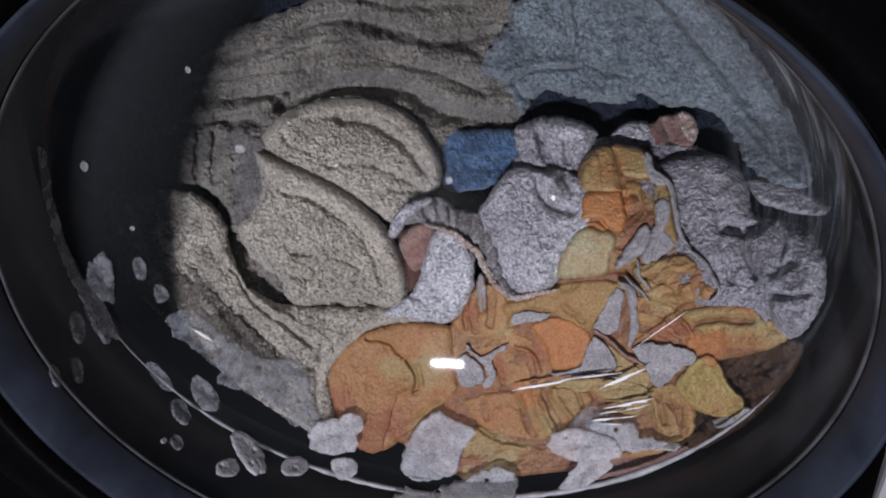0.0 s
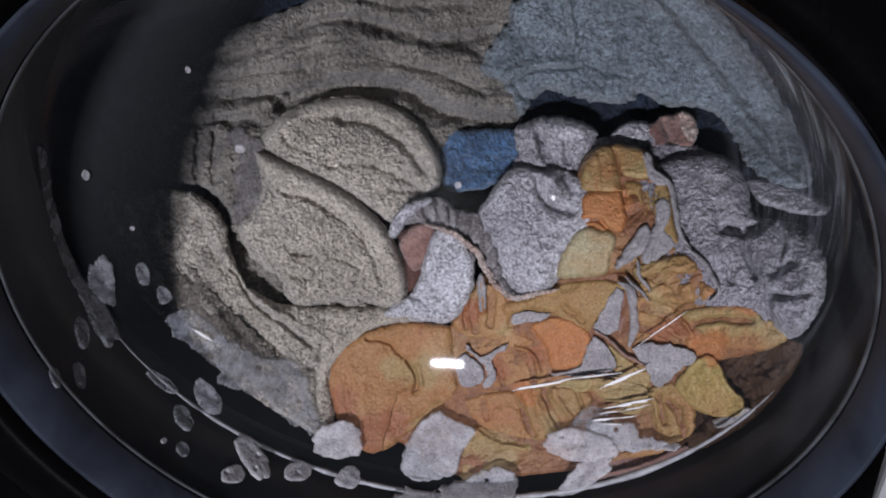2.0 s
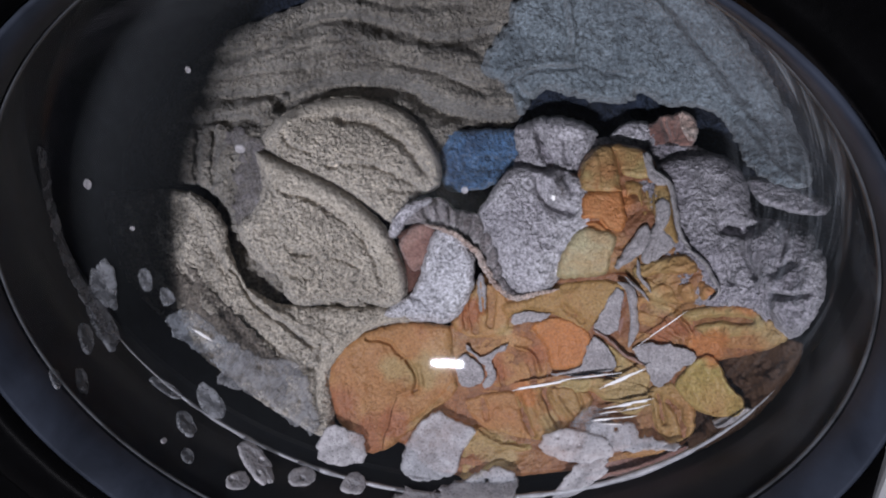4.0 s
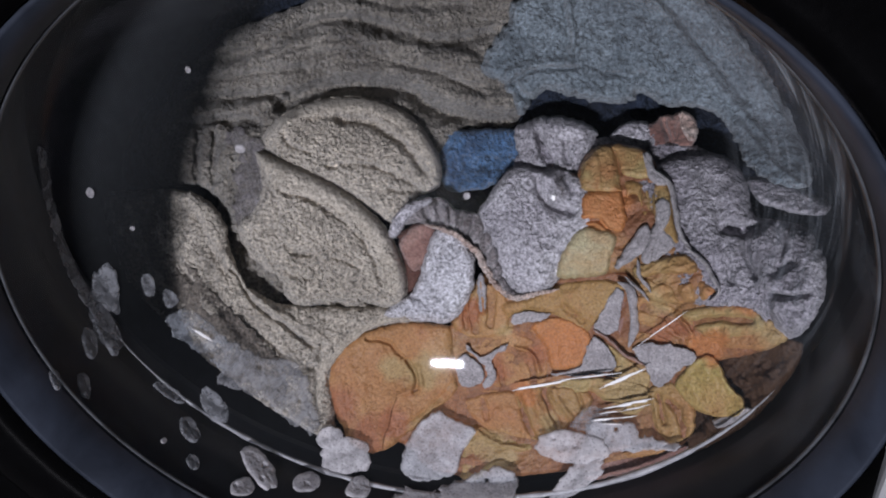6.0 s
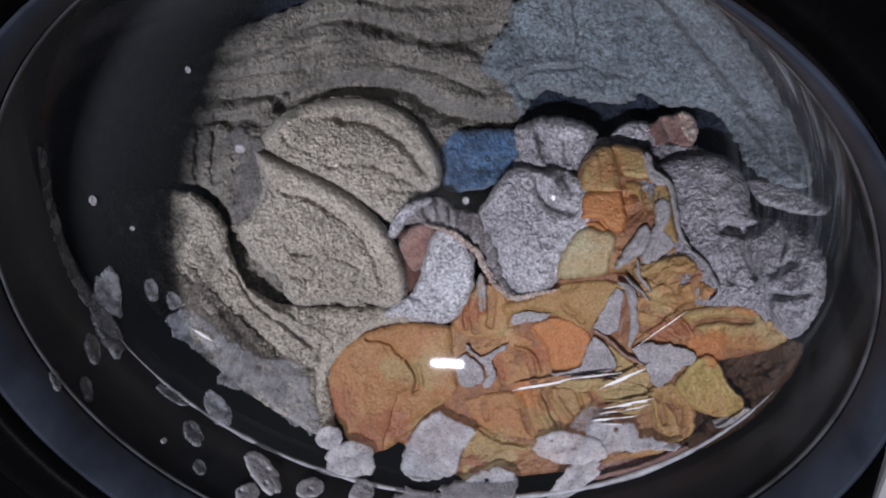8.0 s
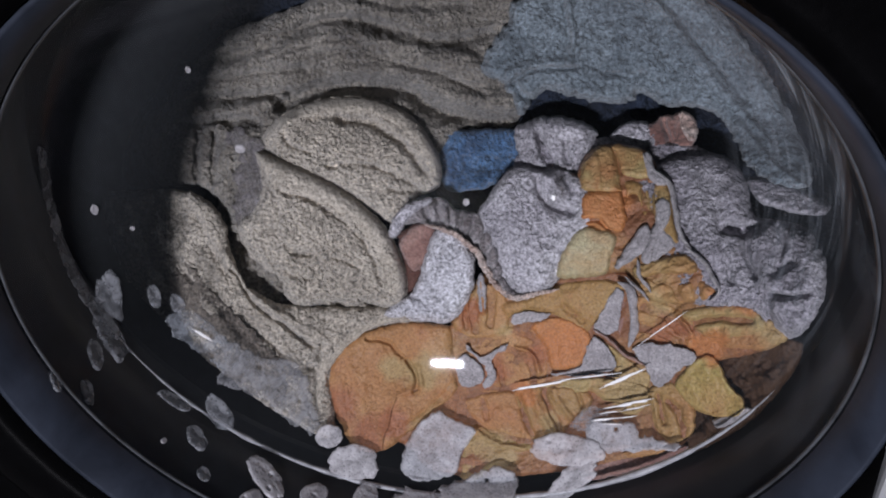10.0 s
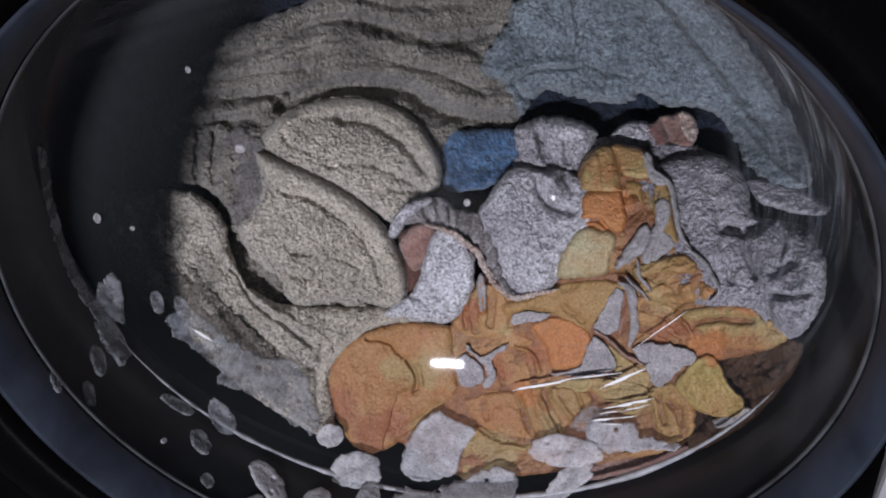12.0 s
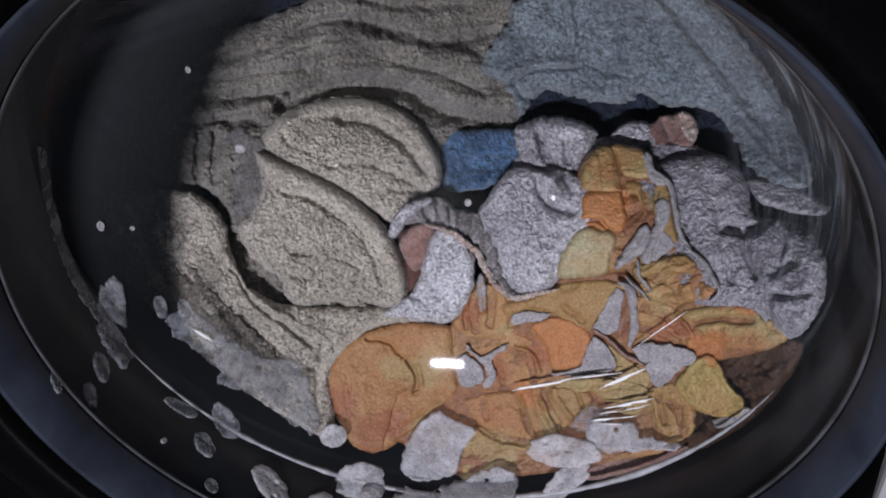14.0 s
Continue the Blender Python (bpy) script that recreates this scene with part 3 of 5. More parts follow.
# ---------------------------------------------------------------- laundry
def back_towels():
    # navy cloth; spread under everything, its near-black stands for shade in the gaps
    navy = garment("navy_towel", "dark navy terry towel spread under the heap to paint its gaps dark", "towel")
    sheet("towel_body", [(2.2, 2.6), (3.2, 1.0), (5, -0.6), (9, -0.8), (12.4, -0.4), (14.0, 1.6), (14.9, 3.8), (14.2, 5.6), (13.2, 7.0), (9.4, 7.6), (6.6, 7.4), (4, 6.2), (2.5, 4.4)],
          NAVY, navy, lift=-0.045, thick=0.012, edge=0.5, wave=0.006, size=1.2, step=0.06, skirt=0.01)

    taupe = garment("taupe_towel", "large taupe terry towel lying in long waves", "towel")
    sheet("towel_body", [(2.6, 2.9), (2.75, 2.2), (3.1, 1.6), (3.5, 1.0), (3.95, 0.6), (4.8, 0.28), (5.4, 0.05), (6.2, -0.3), (8.4, -0.7), (9.8, -0.4), (9.6, 1.2), (9.3, 1.95), (9.0, 2.25), (8.2, 2.3), (7.6, 2.9), (6.2, 3.2), (4.6, 3.4), (3.6, 3.3), (2.9, 3.3)],
          BEIGE_DARK, taupe, lift=-0.018, thick=0.012, edge=0.3, wave=0.004, size=0.35, turn=-8, stretch=4, nap=0.0014, ragged=0.04, folds=[
              ([(3.6, 1.15), (4.6, 0.85), (5.5, 0.42), (6.1, 0.32), (6.8, 0.5), (7.8, 0.75), (8.6, 0.62)], 0.12, -0.012),
              ([(3.8, 0.88), (4.8, 0.56), (5.6, 0.22), (6.5, 0.12), (8.0, 0.35)], 0.2, 0.006),
              ([(4.0, 1.25), (4.9, 0.98), (6.2, 0.68), (7.4, 0.9), (8.6, 1.2)], 0.28, 0.009),
              ([(3.3, 1.5), (4.4, 1.32), (5.4, 1.2)], 0.07, -0.005), ([(3.5, 1.76), (4.4, 1.7), (5.1, 1.6)], 0.09, -0.010),
              ([(3.4, 1.98), (4.4, 1.9), (5.0, 1.72)], 0.1, 0.006), ([(6.0, 1.25), (7.2, 1.3), (8.1, 1.65), (9.0, 1.85)], 0.2, 0.007),
              ([(5.0, 1.85), (5.7, 1.58), (6.5, 1.5), (7.2, 1.62), (7.75, 1.95), (8.5, 2.14), (9.2, 2.12)], 0.15, -0.018),
              ([(3.2, 2.22), (4.0, 2.15), (4.6, 2.15)], 0.06, -0.006), ([(7.0, 1.1), (7.9, 1.35), (8.6, 1.7)], 0.06, -0.004),
              ([(8.2, 0.75), (8.55, 1.0), (8.8, 1.5)], 0.1, -0.006), ([(4.6, 1.1), (5.6, 0.75), (6.4, 0.7)], 0.05, -0.004), ([(6.4, 0.0), (7.2, 0.12), (8.2, 0.1)], 0.08, -0.006)])
    sheet("towel_end", [(2.85, 2.6), (3.3, 2.3), (4.0, 2.22), (4.75, 2.3), (4.9, 2.9), (4.9, 3.5), (4.5, 4.1), (4.1, 4.1), (4.05, 3.8), (3.85, 3.55), (3.45, 3.25), (3.0, 3.2)],
          BEIGE_DARK, taupe, lift=-0.008, thick=0.008, edge=0.2, nap=0.0014, ragged=0.05, label="greyish lathered end of the towel", folds=[
              ([(3.5, 2.35), (3.47, 3.15)], 0.05, -0.006), ([(3.8, 2.35), (3.78, 3.2)], 0.06, -0.006), ([(4.12, 2.4), (4.15, 3.0)], 0.06, -0.003), ([(4.35, 2.5), (4.5, 3.3), (4.4, 3.9)], 0.25, 0.004)])
    sheet("lather", [(4.0, 2.35), (4.35, 2.28), (4.65, 2.6), (4.75, 2.95), (5.2, 3.25), (5.1, 3.6), (4.65, 3.75), (4.35, 4.1), (4.15, 3.7), (4.1, 3.2), (4.25, 2.9)],
          LATHER_THIN, taupe, lift=0.0035, thick=0.002, edge=0.1, nap=0.0008, ragged=0.09, skirt=0.004, label="thin greyish lather soaked into the pile")

    fleece = garment("grey_blue_blanket", "grey-blue fleece blanket pressed to the drum's edge", "blanket")
    sheet("blanket_body", [(8.55, 1.3), (8.6, 0.95), (8.9, 0.5), (9.4, -0.2), (11.5, -0.6), (12.8, 0.3), (13.7, 1.5), (14.2, 2.5), (14.4, 3.1), (14.2, 3.35), (13.75, 3.3), (13.2, 2.9), (12.9, 2.3), (12.5, 1.95), (11.8, 1.88), (11.35, 1.66), (11.1, 1.82), (10.6, 1.82), (10.1, 1.72), (9.7, 1.6), (9.45, 1.75), (9.2, 2.05), (9.05, 1.7), (8.85, 1.45)],
          GREY_BLUE, fleece, lift=0.004, thick=0.012, edge=0.22, wave=0.0006, size=0.6, nap=0.0006, ragged=0.06, skirt=0.014, folds=[
              ([(8.85, 1.38), (9.4, 1.15), (10.1, 1.12)], 0.07, 0.003), ([(8.95, 1.5), (9.5, 1.24), (10.2, 1.2)], 0.04, -0.005), ([(9.1, 1.5), (9.25, 1.7)], 0.08, -0.006),
              ([(10.02, -0.1), (10.15, 0.6), (10.08, 1.1)], 0.05, 0.003), ([(9.95, 0.0), (10.05, 0.6), (9.98, 1.0)], 0.04, -0.002),
              ([(11.5, -0.1), (12.2, 0.8), (12.8, 1.6), (13.6, 2.5)], 0.06, 0.003), ([(11.7, -0.1), (12.4, 0.8), (13.2, 1.8)], 0.05, -0.003), ([(13.1, 2.2), (13.7, 2.9), (14.2, 3.3)], 0.06, 0.003), ([(10.5, 1.2), (11.0, 1.35), (11.4, 1.3)], 0.05, -0.002)])

    blue = garment("blue_cloth", "small bright blue terry cloth tucked between towels", "cloth")
    sheet("cloth_body", [(7.8, 2.35), (8.3, 2.3), (9.1, 2.3), (9.4, 2.6), (9.1, 3.0), (8.7, 3.3), (8.3, 3.38), (7.85, 3.3)], BLUE, blue, lift=-0.016, thick=0.006, edge=0.12, nap=0.0010, wave=0.001, folds=[([(7.9, 2.95), (8.9, 2.95)], 0.2, -0.004)])


def beige_towels():
    under = garment("brown_beige_sheet", "brownish beige terry sheet lying under the folded towels", "sheet")
    sheet("sheet_body", [(3.9, 3.6), (4.6, 3.3), (5.6, 3.4), (6.6, 4.4), (6.8, 5.5), (5.8, 5.9), (4.9, 5.8), (4.2, 5.2), (3.9, 4.4)], BEIGE_DARK, under, lift=-0.016, thick=0.008, edge=0.3, wave=0.004, nap=0.001)
    left = garment("beige_towel", "beige terry towel slumped, its left end painted darker as shade", "towel")
    slump = [(1.85, 3.5), (2.4, 3.38), (3.0, 3.36), (3.45, 3.42), (3.8, 3.68), (4.02, 4.0), (4.08, 4.4), (4.3, 4.95), (4.75, 5.3), (5.4, 5.42), (6.5, 5.42), (7.5, 5.45), (7.5, 5.7), (6.7, 5.8), (6.1, 6.2), (5.88, 6.7), (5.95, 7.4), (5.75, 7.75), (4.9, 7.3), (4.2, 6.8), (3.5, 6.25), (3.0, 5.75), (2.4, 5.1), (2.0, 4.4)]
    sheet("towel_body", slump,
          BEIGE, left, lift=0.002, thick=0.010, edge=0.22, wave=0.0015, size=0.4, turn=40, stretch=3, nap=0.0010, ragged=0.03, folds=[
              ([(4.1, 4.75), (4.5, 5.35), (5.0, 5.75), (5.55, 6.15)], 0.045, -0.005), ([(4.0, 4.5), (4.45, 5.2), (5.0, 5.6), (5.6, 5.95)], 0.08, 0.003),
              ([(3.5, 3.9), (3.8, 4.5), (4.2, 5.1)], 0.09, -0.003), ([(2.6, 4.1), (3.2, 4.9), (4.0, 5.7), (4.7, 6.5)], 0.3, 0.003), ([(4.1, 5.7), (4.8, 6.1), (5.3, 6.6)], 0.05, -0.003),
              ([(5.7, 6.1), (5.62, 6.7), (5.6, 7.4)], 0.05, -0.003), ([(2.7, 3.5), (2.9, 4.2), (3.4, 5.0)], 0.06, -0.002), ([(5.2, 6.55), (5.5, 6.5)], 0.08, -0.005), ([(5.45, 7.05), (5.55, 7.4)], 0.07, -0.004)])

    # dimming towards the left, laid on as a sheet of shaded colour
    sheet("soaked_end", [(1.87, 3.52), (2.4, 3.4), (2.85, 3.42), (3.0, 4.0), (3.4, 4.7), (3.9, 5.3), (4.5, 5.9), (5.0, 6.5), (5.0, 7.2), (4.6, 7.08), (4.2, 6.8), (3.5, 6.24), (3.0, 5.74), (2.4, 5.1), (2.02, 4.4)], BEIGE_SHADED, left, lift=0.0026, thick=0.010, edge=0.22, like=slump, nap=0.0009, ragged=0.05, skirt=0.003, label="part of the pile painted darker as shade", folds=[
        ([(2.6, 4.1), (3.2, 4.9), (4.0, 5.7), (4.7, 6.5)], 0.3, 0.003), ([(2.7, 3.5), (2.9, 4.2), (3.4, 5.0)], 0.06, -0.003), ([(2.3, 3.7), (2.6, 4.6), (3.2, 5.5)], 0.07, -0.003)])
    strip("edge", [(5.68, 7.45), (5.66, 6.9), (5.8, 6.4), (6.15, 5.95), (6.7, 5.68), (7.2, 5.6)], BEIGE_HEM, 0.2, 0.003, 0.009, parent=left, label="pale smooth rolled edge", wave=0.0006)

    upper = garment("folded_towel", "beige terry towel folded into a rounded bundle with smooth hem", "towel", "folded beige towels")
    arch = [(4.6, 2.5), (4.85, 2.15), (5.3, 1.88), (5.8, 1.74), (6.4, 1.72), (6.9, 1.84), (7.3, 2.08), (7.6, 2.45), (7.8, 2.85), (7.78, 3.3), (7.4, 3.5), (7.0, 3.95), (6.6, 3.75), (6.0, 3.4), (5.4, 3.1), (4.9, 2.85)]
    sheet("towel_body", arch,
          BEIGE, upper, lift=-0.005, thick=0.013, edge=0.24, nap=0.0016, folds=[
              ([(6.0, 2.12), (6.6, 2.22), (7.0, 2.45), (7.3, 2.75), (7.5, 3.05)], 0.07, -0.007), ([(5.0, 2.35), (5.15, 2.6), (5.5, 2.68)], 0.05, -0.004), ([(5.5, 2.1), (6.2, 2.06), (6.8, 2.2)], 0.05, -0.003),
              ([(5.8, 2.95), (6.4, 2.9), (7.0, 3.1), (7.4, 3.35)], 0.05, -0.004), ([(5.3, 2.5), (6.2, 2.5), (6.9, 2.8)], 0.25, 0.003), ([(6.9, 3.35), (7.4, 3.4)], 0.05, -0.004)])
    sheet("hem", [(4.62, 2.48), (4.85, 2.14), (5.3, 1.87), (5.8, 1.73), (6.4, 1.71), (6.9, 1.83), (7.3, 2.07), (7.6, 2.44), (7.79, 2.85), (7.72, 3.1), (7.52, 2.75), (7.2, 2.35), (6.8, 2.1), (6.3, 1.98), (5.8, 2.0), (5.3, 2.12), (4.95, 2.35)],
          BEIGE_HEM, upper, lift=-0.0045, thick=0.013, edge=0.24, like=arch, nap=0.0006, ragged=0.012, lump=0.0005, skirt=0.004, label="smooth woven hem")

    lower = garment("folded_towel", "beige terry towel bundle with ragged open end facing out", "towel", "folded beige towels")
    shell = [(4.5, 2.68), (5.0, 2.82), (5.6, 3.1), (6.3, 3.52), (6.85, 4.08), (7.12, 4.65), (7.2, 5.1), (7.05, 5.48), (6.5, 5.45), (5.8, 5.42), (5.3, 5.44), (5.05, 5.25), (4.95, 4.95), (4.62, 4.72), (4.38, 4.48), (4.22, 4.2), (4.25, 3.92), (4.5, 3.65), (4.62, 3.3)]
    sheet("towel_body", shell,
          BEIGE, lower, lift=-0.001, thick=0.014, edge=0.24, nap=0.0015, ragged=0.03, folds=[
              ([(5.25, 4.5), (5.5, 4.5)], 0.06, -0.005), ([(5.85, 4.55), (6.35, 4.72)], 0.03, -0.003), ([(5.9, 5.35), (6.1, 5.36)], 0.04, -0.006), ([(6.4, 5.35), (6.65, 5.42)], 0.05, -0.006),
              ([(4.95, 3.38), (5.5, 3.55), (6.1, 3.95), (6.5, 4.4), (6.75, 5.0)], 0.04, -0.003), ([(4.4, 4.1), (4.9, 4.05)], 0.06, -0.002), ([(4.9, 4.75), (5.4, 4.95)], 0.06, -0.003), ([(5.3, 4.0), (5.9, 4.4), (6.2, 5.0)], 0.4, 0.003)])
    sheet("hem", [(4.52, 2.66), (5.0, 2.8), (5.6, 3.08), (6.3, 3.5), (6.86, 4.06), (7.13, 4.64), (7.21, 5.1), (7.1, 5.45), (6.9, 5.1), (6.7, 4.55), (6.3, 4.0), (5.8, 3.62), (5.2, 3.42), (4.85, 3.3), (4.65, 3.0)],
          BEIGE_HEM, lower, lift=-0.0003, thick=0.014, edge=0.24, like=shell, nap=0.0006, ragged=0.012, lump=0.0006, skirt=0.004, label="smooth woven hem")


def lilac_towels():
    under = garment("mauve_sheet", "mauve-grey terry sheet lying crumpled under the other washing", "sheet")
    sheet("sheet_body", [(8.6, 4.2), (9.0, 3.2), (9.3, 2.6), (10.4, 2.45), (11.2, 2.5), (12.2, 2.55), (12.8, 2.9), (13.2, 3.3), (13.4, 3.9), (14.2, 4.2), (14.4, 5.0), (14.1, 5.7), (13.2, 5.8), (11.6, 5.5), (10.0, 5.3), (8.9, 5.2)],
          MAUVE, under, lift=-0.007, thick=0.006, edge=0.2, wave=0.003, size=0.4, turn=60, stretch=2, nap=0.0008, ragged=0.05)
    lilac = garment("lilac_towel", "pale lilac-grey terry towel crumpled over the heap", "towel", "lilac towels")
    sheet("towel_body", [(8.4, 3.95), (8.75, 3.3), (9.1, 2.95), (9.6, 2.98), (9.95, 3.0), (10.4, 3.2), (10.6, 3.8), (10.3, 4.3), (10.0, 4.7), (9.8, 5.1), (9.3, 5.25), (8.9, 5.0), (8.7, 4.4)],
          LILAC, lilac, lift=0.003, thick=0.010, edge=0.2, wave=0.0005, size=0.6, nap=0.0008, folds=[
              ([(9.5, 3.15), (9.56, 3.4), (9.75, 3.65), (10.15, 3.78)], 0.06, -0.007), ([(9.68, 3.12), (9.85, 3.3), (9.9, 3.5)], 0.1, 0.004), ([(10.0, 3.1), (10.12, 3.4)], 0.05, -0.005), ([(9.0, 3.5), (9.2, 4.2), (9.4, 4.9)], 0.3, 0.004), ([(9.6, 4.3), (9.9, 4.4)], 0.06, -0.003)])
    sheet("towel_corner", [(9.1, 2.4), (9.3, 2.15), (9.65, 2.06), (10.2, 2.1), (10.55, 2.3), (10.5, 2.6), (10.25, 2.95), (9.95, 3.1), (9.3, 2.92)],
          LILAC, lilac, lift=-0.006, thick=0.010, edge=0.16, nap=0.0008, ragged=0.04, folds=[([(9.55, 2.4), (9.65, 2.7), (9.75, 2.88)], 0.07, -0.012), ([(9.4, 2.3), (9.42, 2.75)], 0.08, 0.004), ([(9.7, 2.25), (10.2, 2.3), (10.35, 2.6)], 0.12, 0.004), ([(10.0, 2.5), (10.05, 2.9)], 0.05, -0.006)])

    mauve = garment("lilac_towel", "mauve-grey terry towel bunched in deep soft folds", "towel", "lilac towels")
    sheet("towel_body", [(11.2, 3.2), (11.6, 2.9), (12.1, 2.75), (12.7, 2.72), (13.05, 2.95), (13.25, 3.3), (13.35, 3.8), (13.9, 3.92), (14.35, 4.1), (14.6, 4.6), (14.6, 5.2), (14.35, 5.75), (14.0, 6.0), (13.6, 5.8), (13.2, 5.55), (12.6, 5.5), (12.0, 5.3), (11.6, 4.6), (11.4, 3.9)],
          MAUVE, mauve, lift=0.0, thick=0.012, edge=0.25, wave=0.0005, size=0.6, turn=70, stretch=2, nap=0.0008, ragged=0.03, folds=[
              ([(12.9, 4.03), (13.15, 4.08), (13.4, 4.05)], 0.09, -0.014), ([(13.2, 4.1), (13.22, 4.5), (13.35, 4.9)], 0.05, -0.007), ([(13.75, 4.0), (13.88, 4.35), (13.75, 4.7)], 0.05, -0.006), ([(14.0, 4.65), (13.7, 4.85)], 0.08, -0.008),
              ([(13.45, 4.15), (13.55, 4.6), (13.6, 5.0)], 0.16, 0.006), ([(14.1, 4.2), (14.3, 4.7), (14.2, 5.2)], 0.18, 0.005), ([(14.3, 5.2), (13.95, 5.25), (13.6, 5.2)], 0.06, -0.006), ([(12.3, 3.2), (12.4, 3.9), (12.7, 4.5)], 0.2, 0.004),
              ([(12.9, 3.1), (13.0, 3.7)], 0.15, 0.004), ([(12.65, 3.6), (12.75, 4.1)], 0.06, -0.004), ([(12.8, 4.4), (12.95, 5.0)], 0.06, -0.004), ([(13.8, 5.4), (14.0, 5.7)], 0.18, 0.005), ([(13.6, 5.3), (13.65, 5.7)], 0.05, -0.006)])
    sheet("towel_corner", [(13.25, 3.15), (13.7, 3.2), (14.3, 3.4), (14.7, 3.62), (14.55, 3.82), (13.95, 3.75), (13.4, 3.55)], MAUVE, mauve, lift=0.004, thick=0.008, edge=0.12, nap=0.0008)
    sheet("towel_fold", [(10.8, 2.42), (11.05, 2.18), (11.4, 2.15), (11.65, 2.3), (11.6, 2.6), (11.3, 2.7), (11.0, 2.6)], LILAC, mauve, lift=-0.010, thick=0.008, edge=0.1, nap=0.0008)
    sheet("towel_hem", [(12.0, 2.05), (12.15, 1.98), (12.34, 2.2), (12.32, 2.48), (12.12, 2.45)], PINK, mauve, lift=-0.004, thick=0.004, edge=0.06, nap=0.0005, label="pinkish turned hem")
    sheet("towel_label", [(11.45, 2.3), (11.62, 2.08), (11.9, 2.02), (12.1, 2.0), (12.32, 2.2), (12.3, 2.5), (12.1, 2.62), (11.8, 2.55), (11.6, 2.65)], RUSSET, mauve, lift=-0.008, thick=0.006, edge=0.08, ragged=0.035, nap=0.0008, label="russet stained corner", folds=[([(11.75, 2.15), (11.85, 2.5)], 0.05, -0.006), ([(12.05, 2.05), (11.95, 2.45)], 0.04, -0.003)])


def orange_garment():
    shirt = garment("orange_garment", "crumpled orange and mustard cotton garment, soaked and foamy", "garment")
    flat = dict(nap=0.00022, ragged=0.018, skirt=0.005, lump=0.0005, step=0.0135)
    # under-layer whose dark colour deepens the gaps like shade
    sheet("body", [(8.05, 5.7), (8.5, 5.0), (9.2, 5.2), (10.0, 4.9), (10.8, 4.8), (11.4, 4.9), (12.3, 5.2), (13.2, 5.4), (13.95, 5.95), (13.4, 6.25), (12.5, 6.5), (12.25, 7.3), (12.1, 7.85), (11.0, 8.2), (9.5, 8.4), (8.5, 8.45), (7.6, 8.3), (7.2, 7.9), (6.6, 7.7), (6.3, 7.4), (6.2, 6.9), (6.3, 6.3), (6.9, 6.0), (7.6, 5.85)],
          SHADE_BROWN, shirt, lift=0.0030, thick=0.0045, edge=0.1, wave=0.0008, size=0.22, turn=-20, stretch=2.2, label="inner layers, painted dark brown as shade between the panels", **flat)
    sheet("shoulder", [(5.8, 6.65), (5.98, 6.2), (6.4, 5.9), (7.0, 5.72), (7.6, 5.72), (7.95, 5.78), (8.04, 6.1), (8.06, 6.45), (8.1, 6.75), (7.95, 6.95), (7.55, 7.3), (7.2, 7.62), (6.95, 7.9), (6.6, 8.02), (6.25, 7.9), (6.02, 7.5), (5.85, 7.05)],
          ORANGE, shirt, lift=0.0052, thick=0.0058, edge=0.22, wave=0.0007, size=0.5, turn=-60, stretch=1.8, label="orange shoulder with fine creases", folds=[
              ([(6.5, 5.99), (6.85, 6.06), (7.12, 6.32)], 0.038, -0.0025), ([(7.22, 6.38), (7.38, 6.68), (7.36, 6.92)], 0.041, -0.0040), ([(7.4, 6.5), (7.44, 6.8)], 0.06, 0.0018)],
          laps=[([(6.75, 8.0), (6.88, 7.5), (7.02, 7.05), (7.36, 6.9)], 0.12, 0.003), ([(6.2, 6.6), (6.4, 7.2), (6.42, 7.8)], 0.2, 0.001)], **flat)
    sheet("pleat", [(6.95, 7.2), (7.3, 6.95), (7.9, 6.72), (8.1, 6.8), (8.0, 7.02), (7.6, 7.35), (7.3, 7.6), (7.05, 7.75), (6.9, 7.6)], MUSTARD, shirt, lift=0.0078, thick=0.0022, edge=0.08, folds=[([(7.3, 7.2), (7.5, 6.95)], 0.068, -0.0011), ([(7.2, 7.45), (7.9, 6.98)], 0.068, -0.0014)], **flat)
    sheet("pleat", [(8.0, 7.0), (8.2, 6.6), (8.45, 6.65), (8.6, 6.95), (8.3, 7.25), (7.9, 7.25), (7.5, 7.35), (7.7, 7.2)], SHADE_BROWN, shirt, lift=0.0005, thick=0.0045, edge=0.08, folds=[([(8.1, 6.75), (8.25, 7.05)], 0.054, -0.0034)], **flat)
    sheet("tuck", [(8.0, 5.72), (8.15, 5.45), (8.3, 5.1), (8.55, 4.85), (8.75, 5.0), (9.0, 5.3), (9.05, 5.65), (8.9, 5.95), (8.4, 6.02), (8.1, 5.9)], ORANGE, shirt, lift=0.0040, thick=0.0049, edge=0.1,
          folds=[([(8.4, 4.95), (8.36, 5.4), (8.42, 5.85)], 0.047, -0.0079), ([(8.65, 4.9), (8.7, 5.4), (8.68, 5.75)], 0.047, -0.0079), ([(8.52, 5.0), (8.54, 5.5)], 0.05, 0.003), ([(8.2, 5.5), (8.25, 5.8)], 0.041, -0.0034)], **flat)
    sheet("tuck", [(8.45, 4.95), (8.55, 4.85), (8.62, 5.2), (8.6, 5.5), (8.5, 5.55), (8.45, 5.3)], LINING, shirt, lift=0.0070, thick=0.0045, edge=0.05, label="pale lilac lining", **flat)
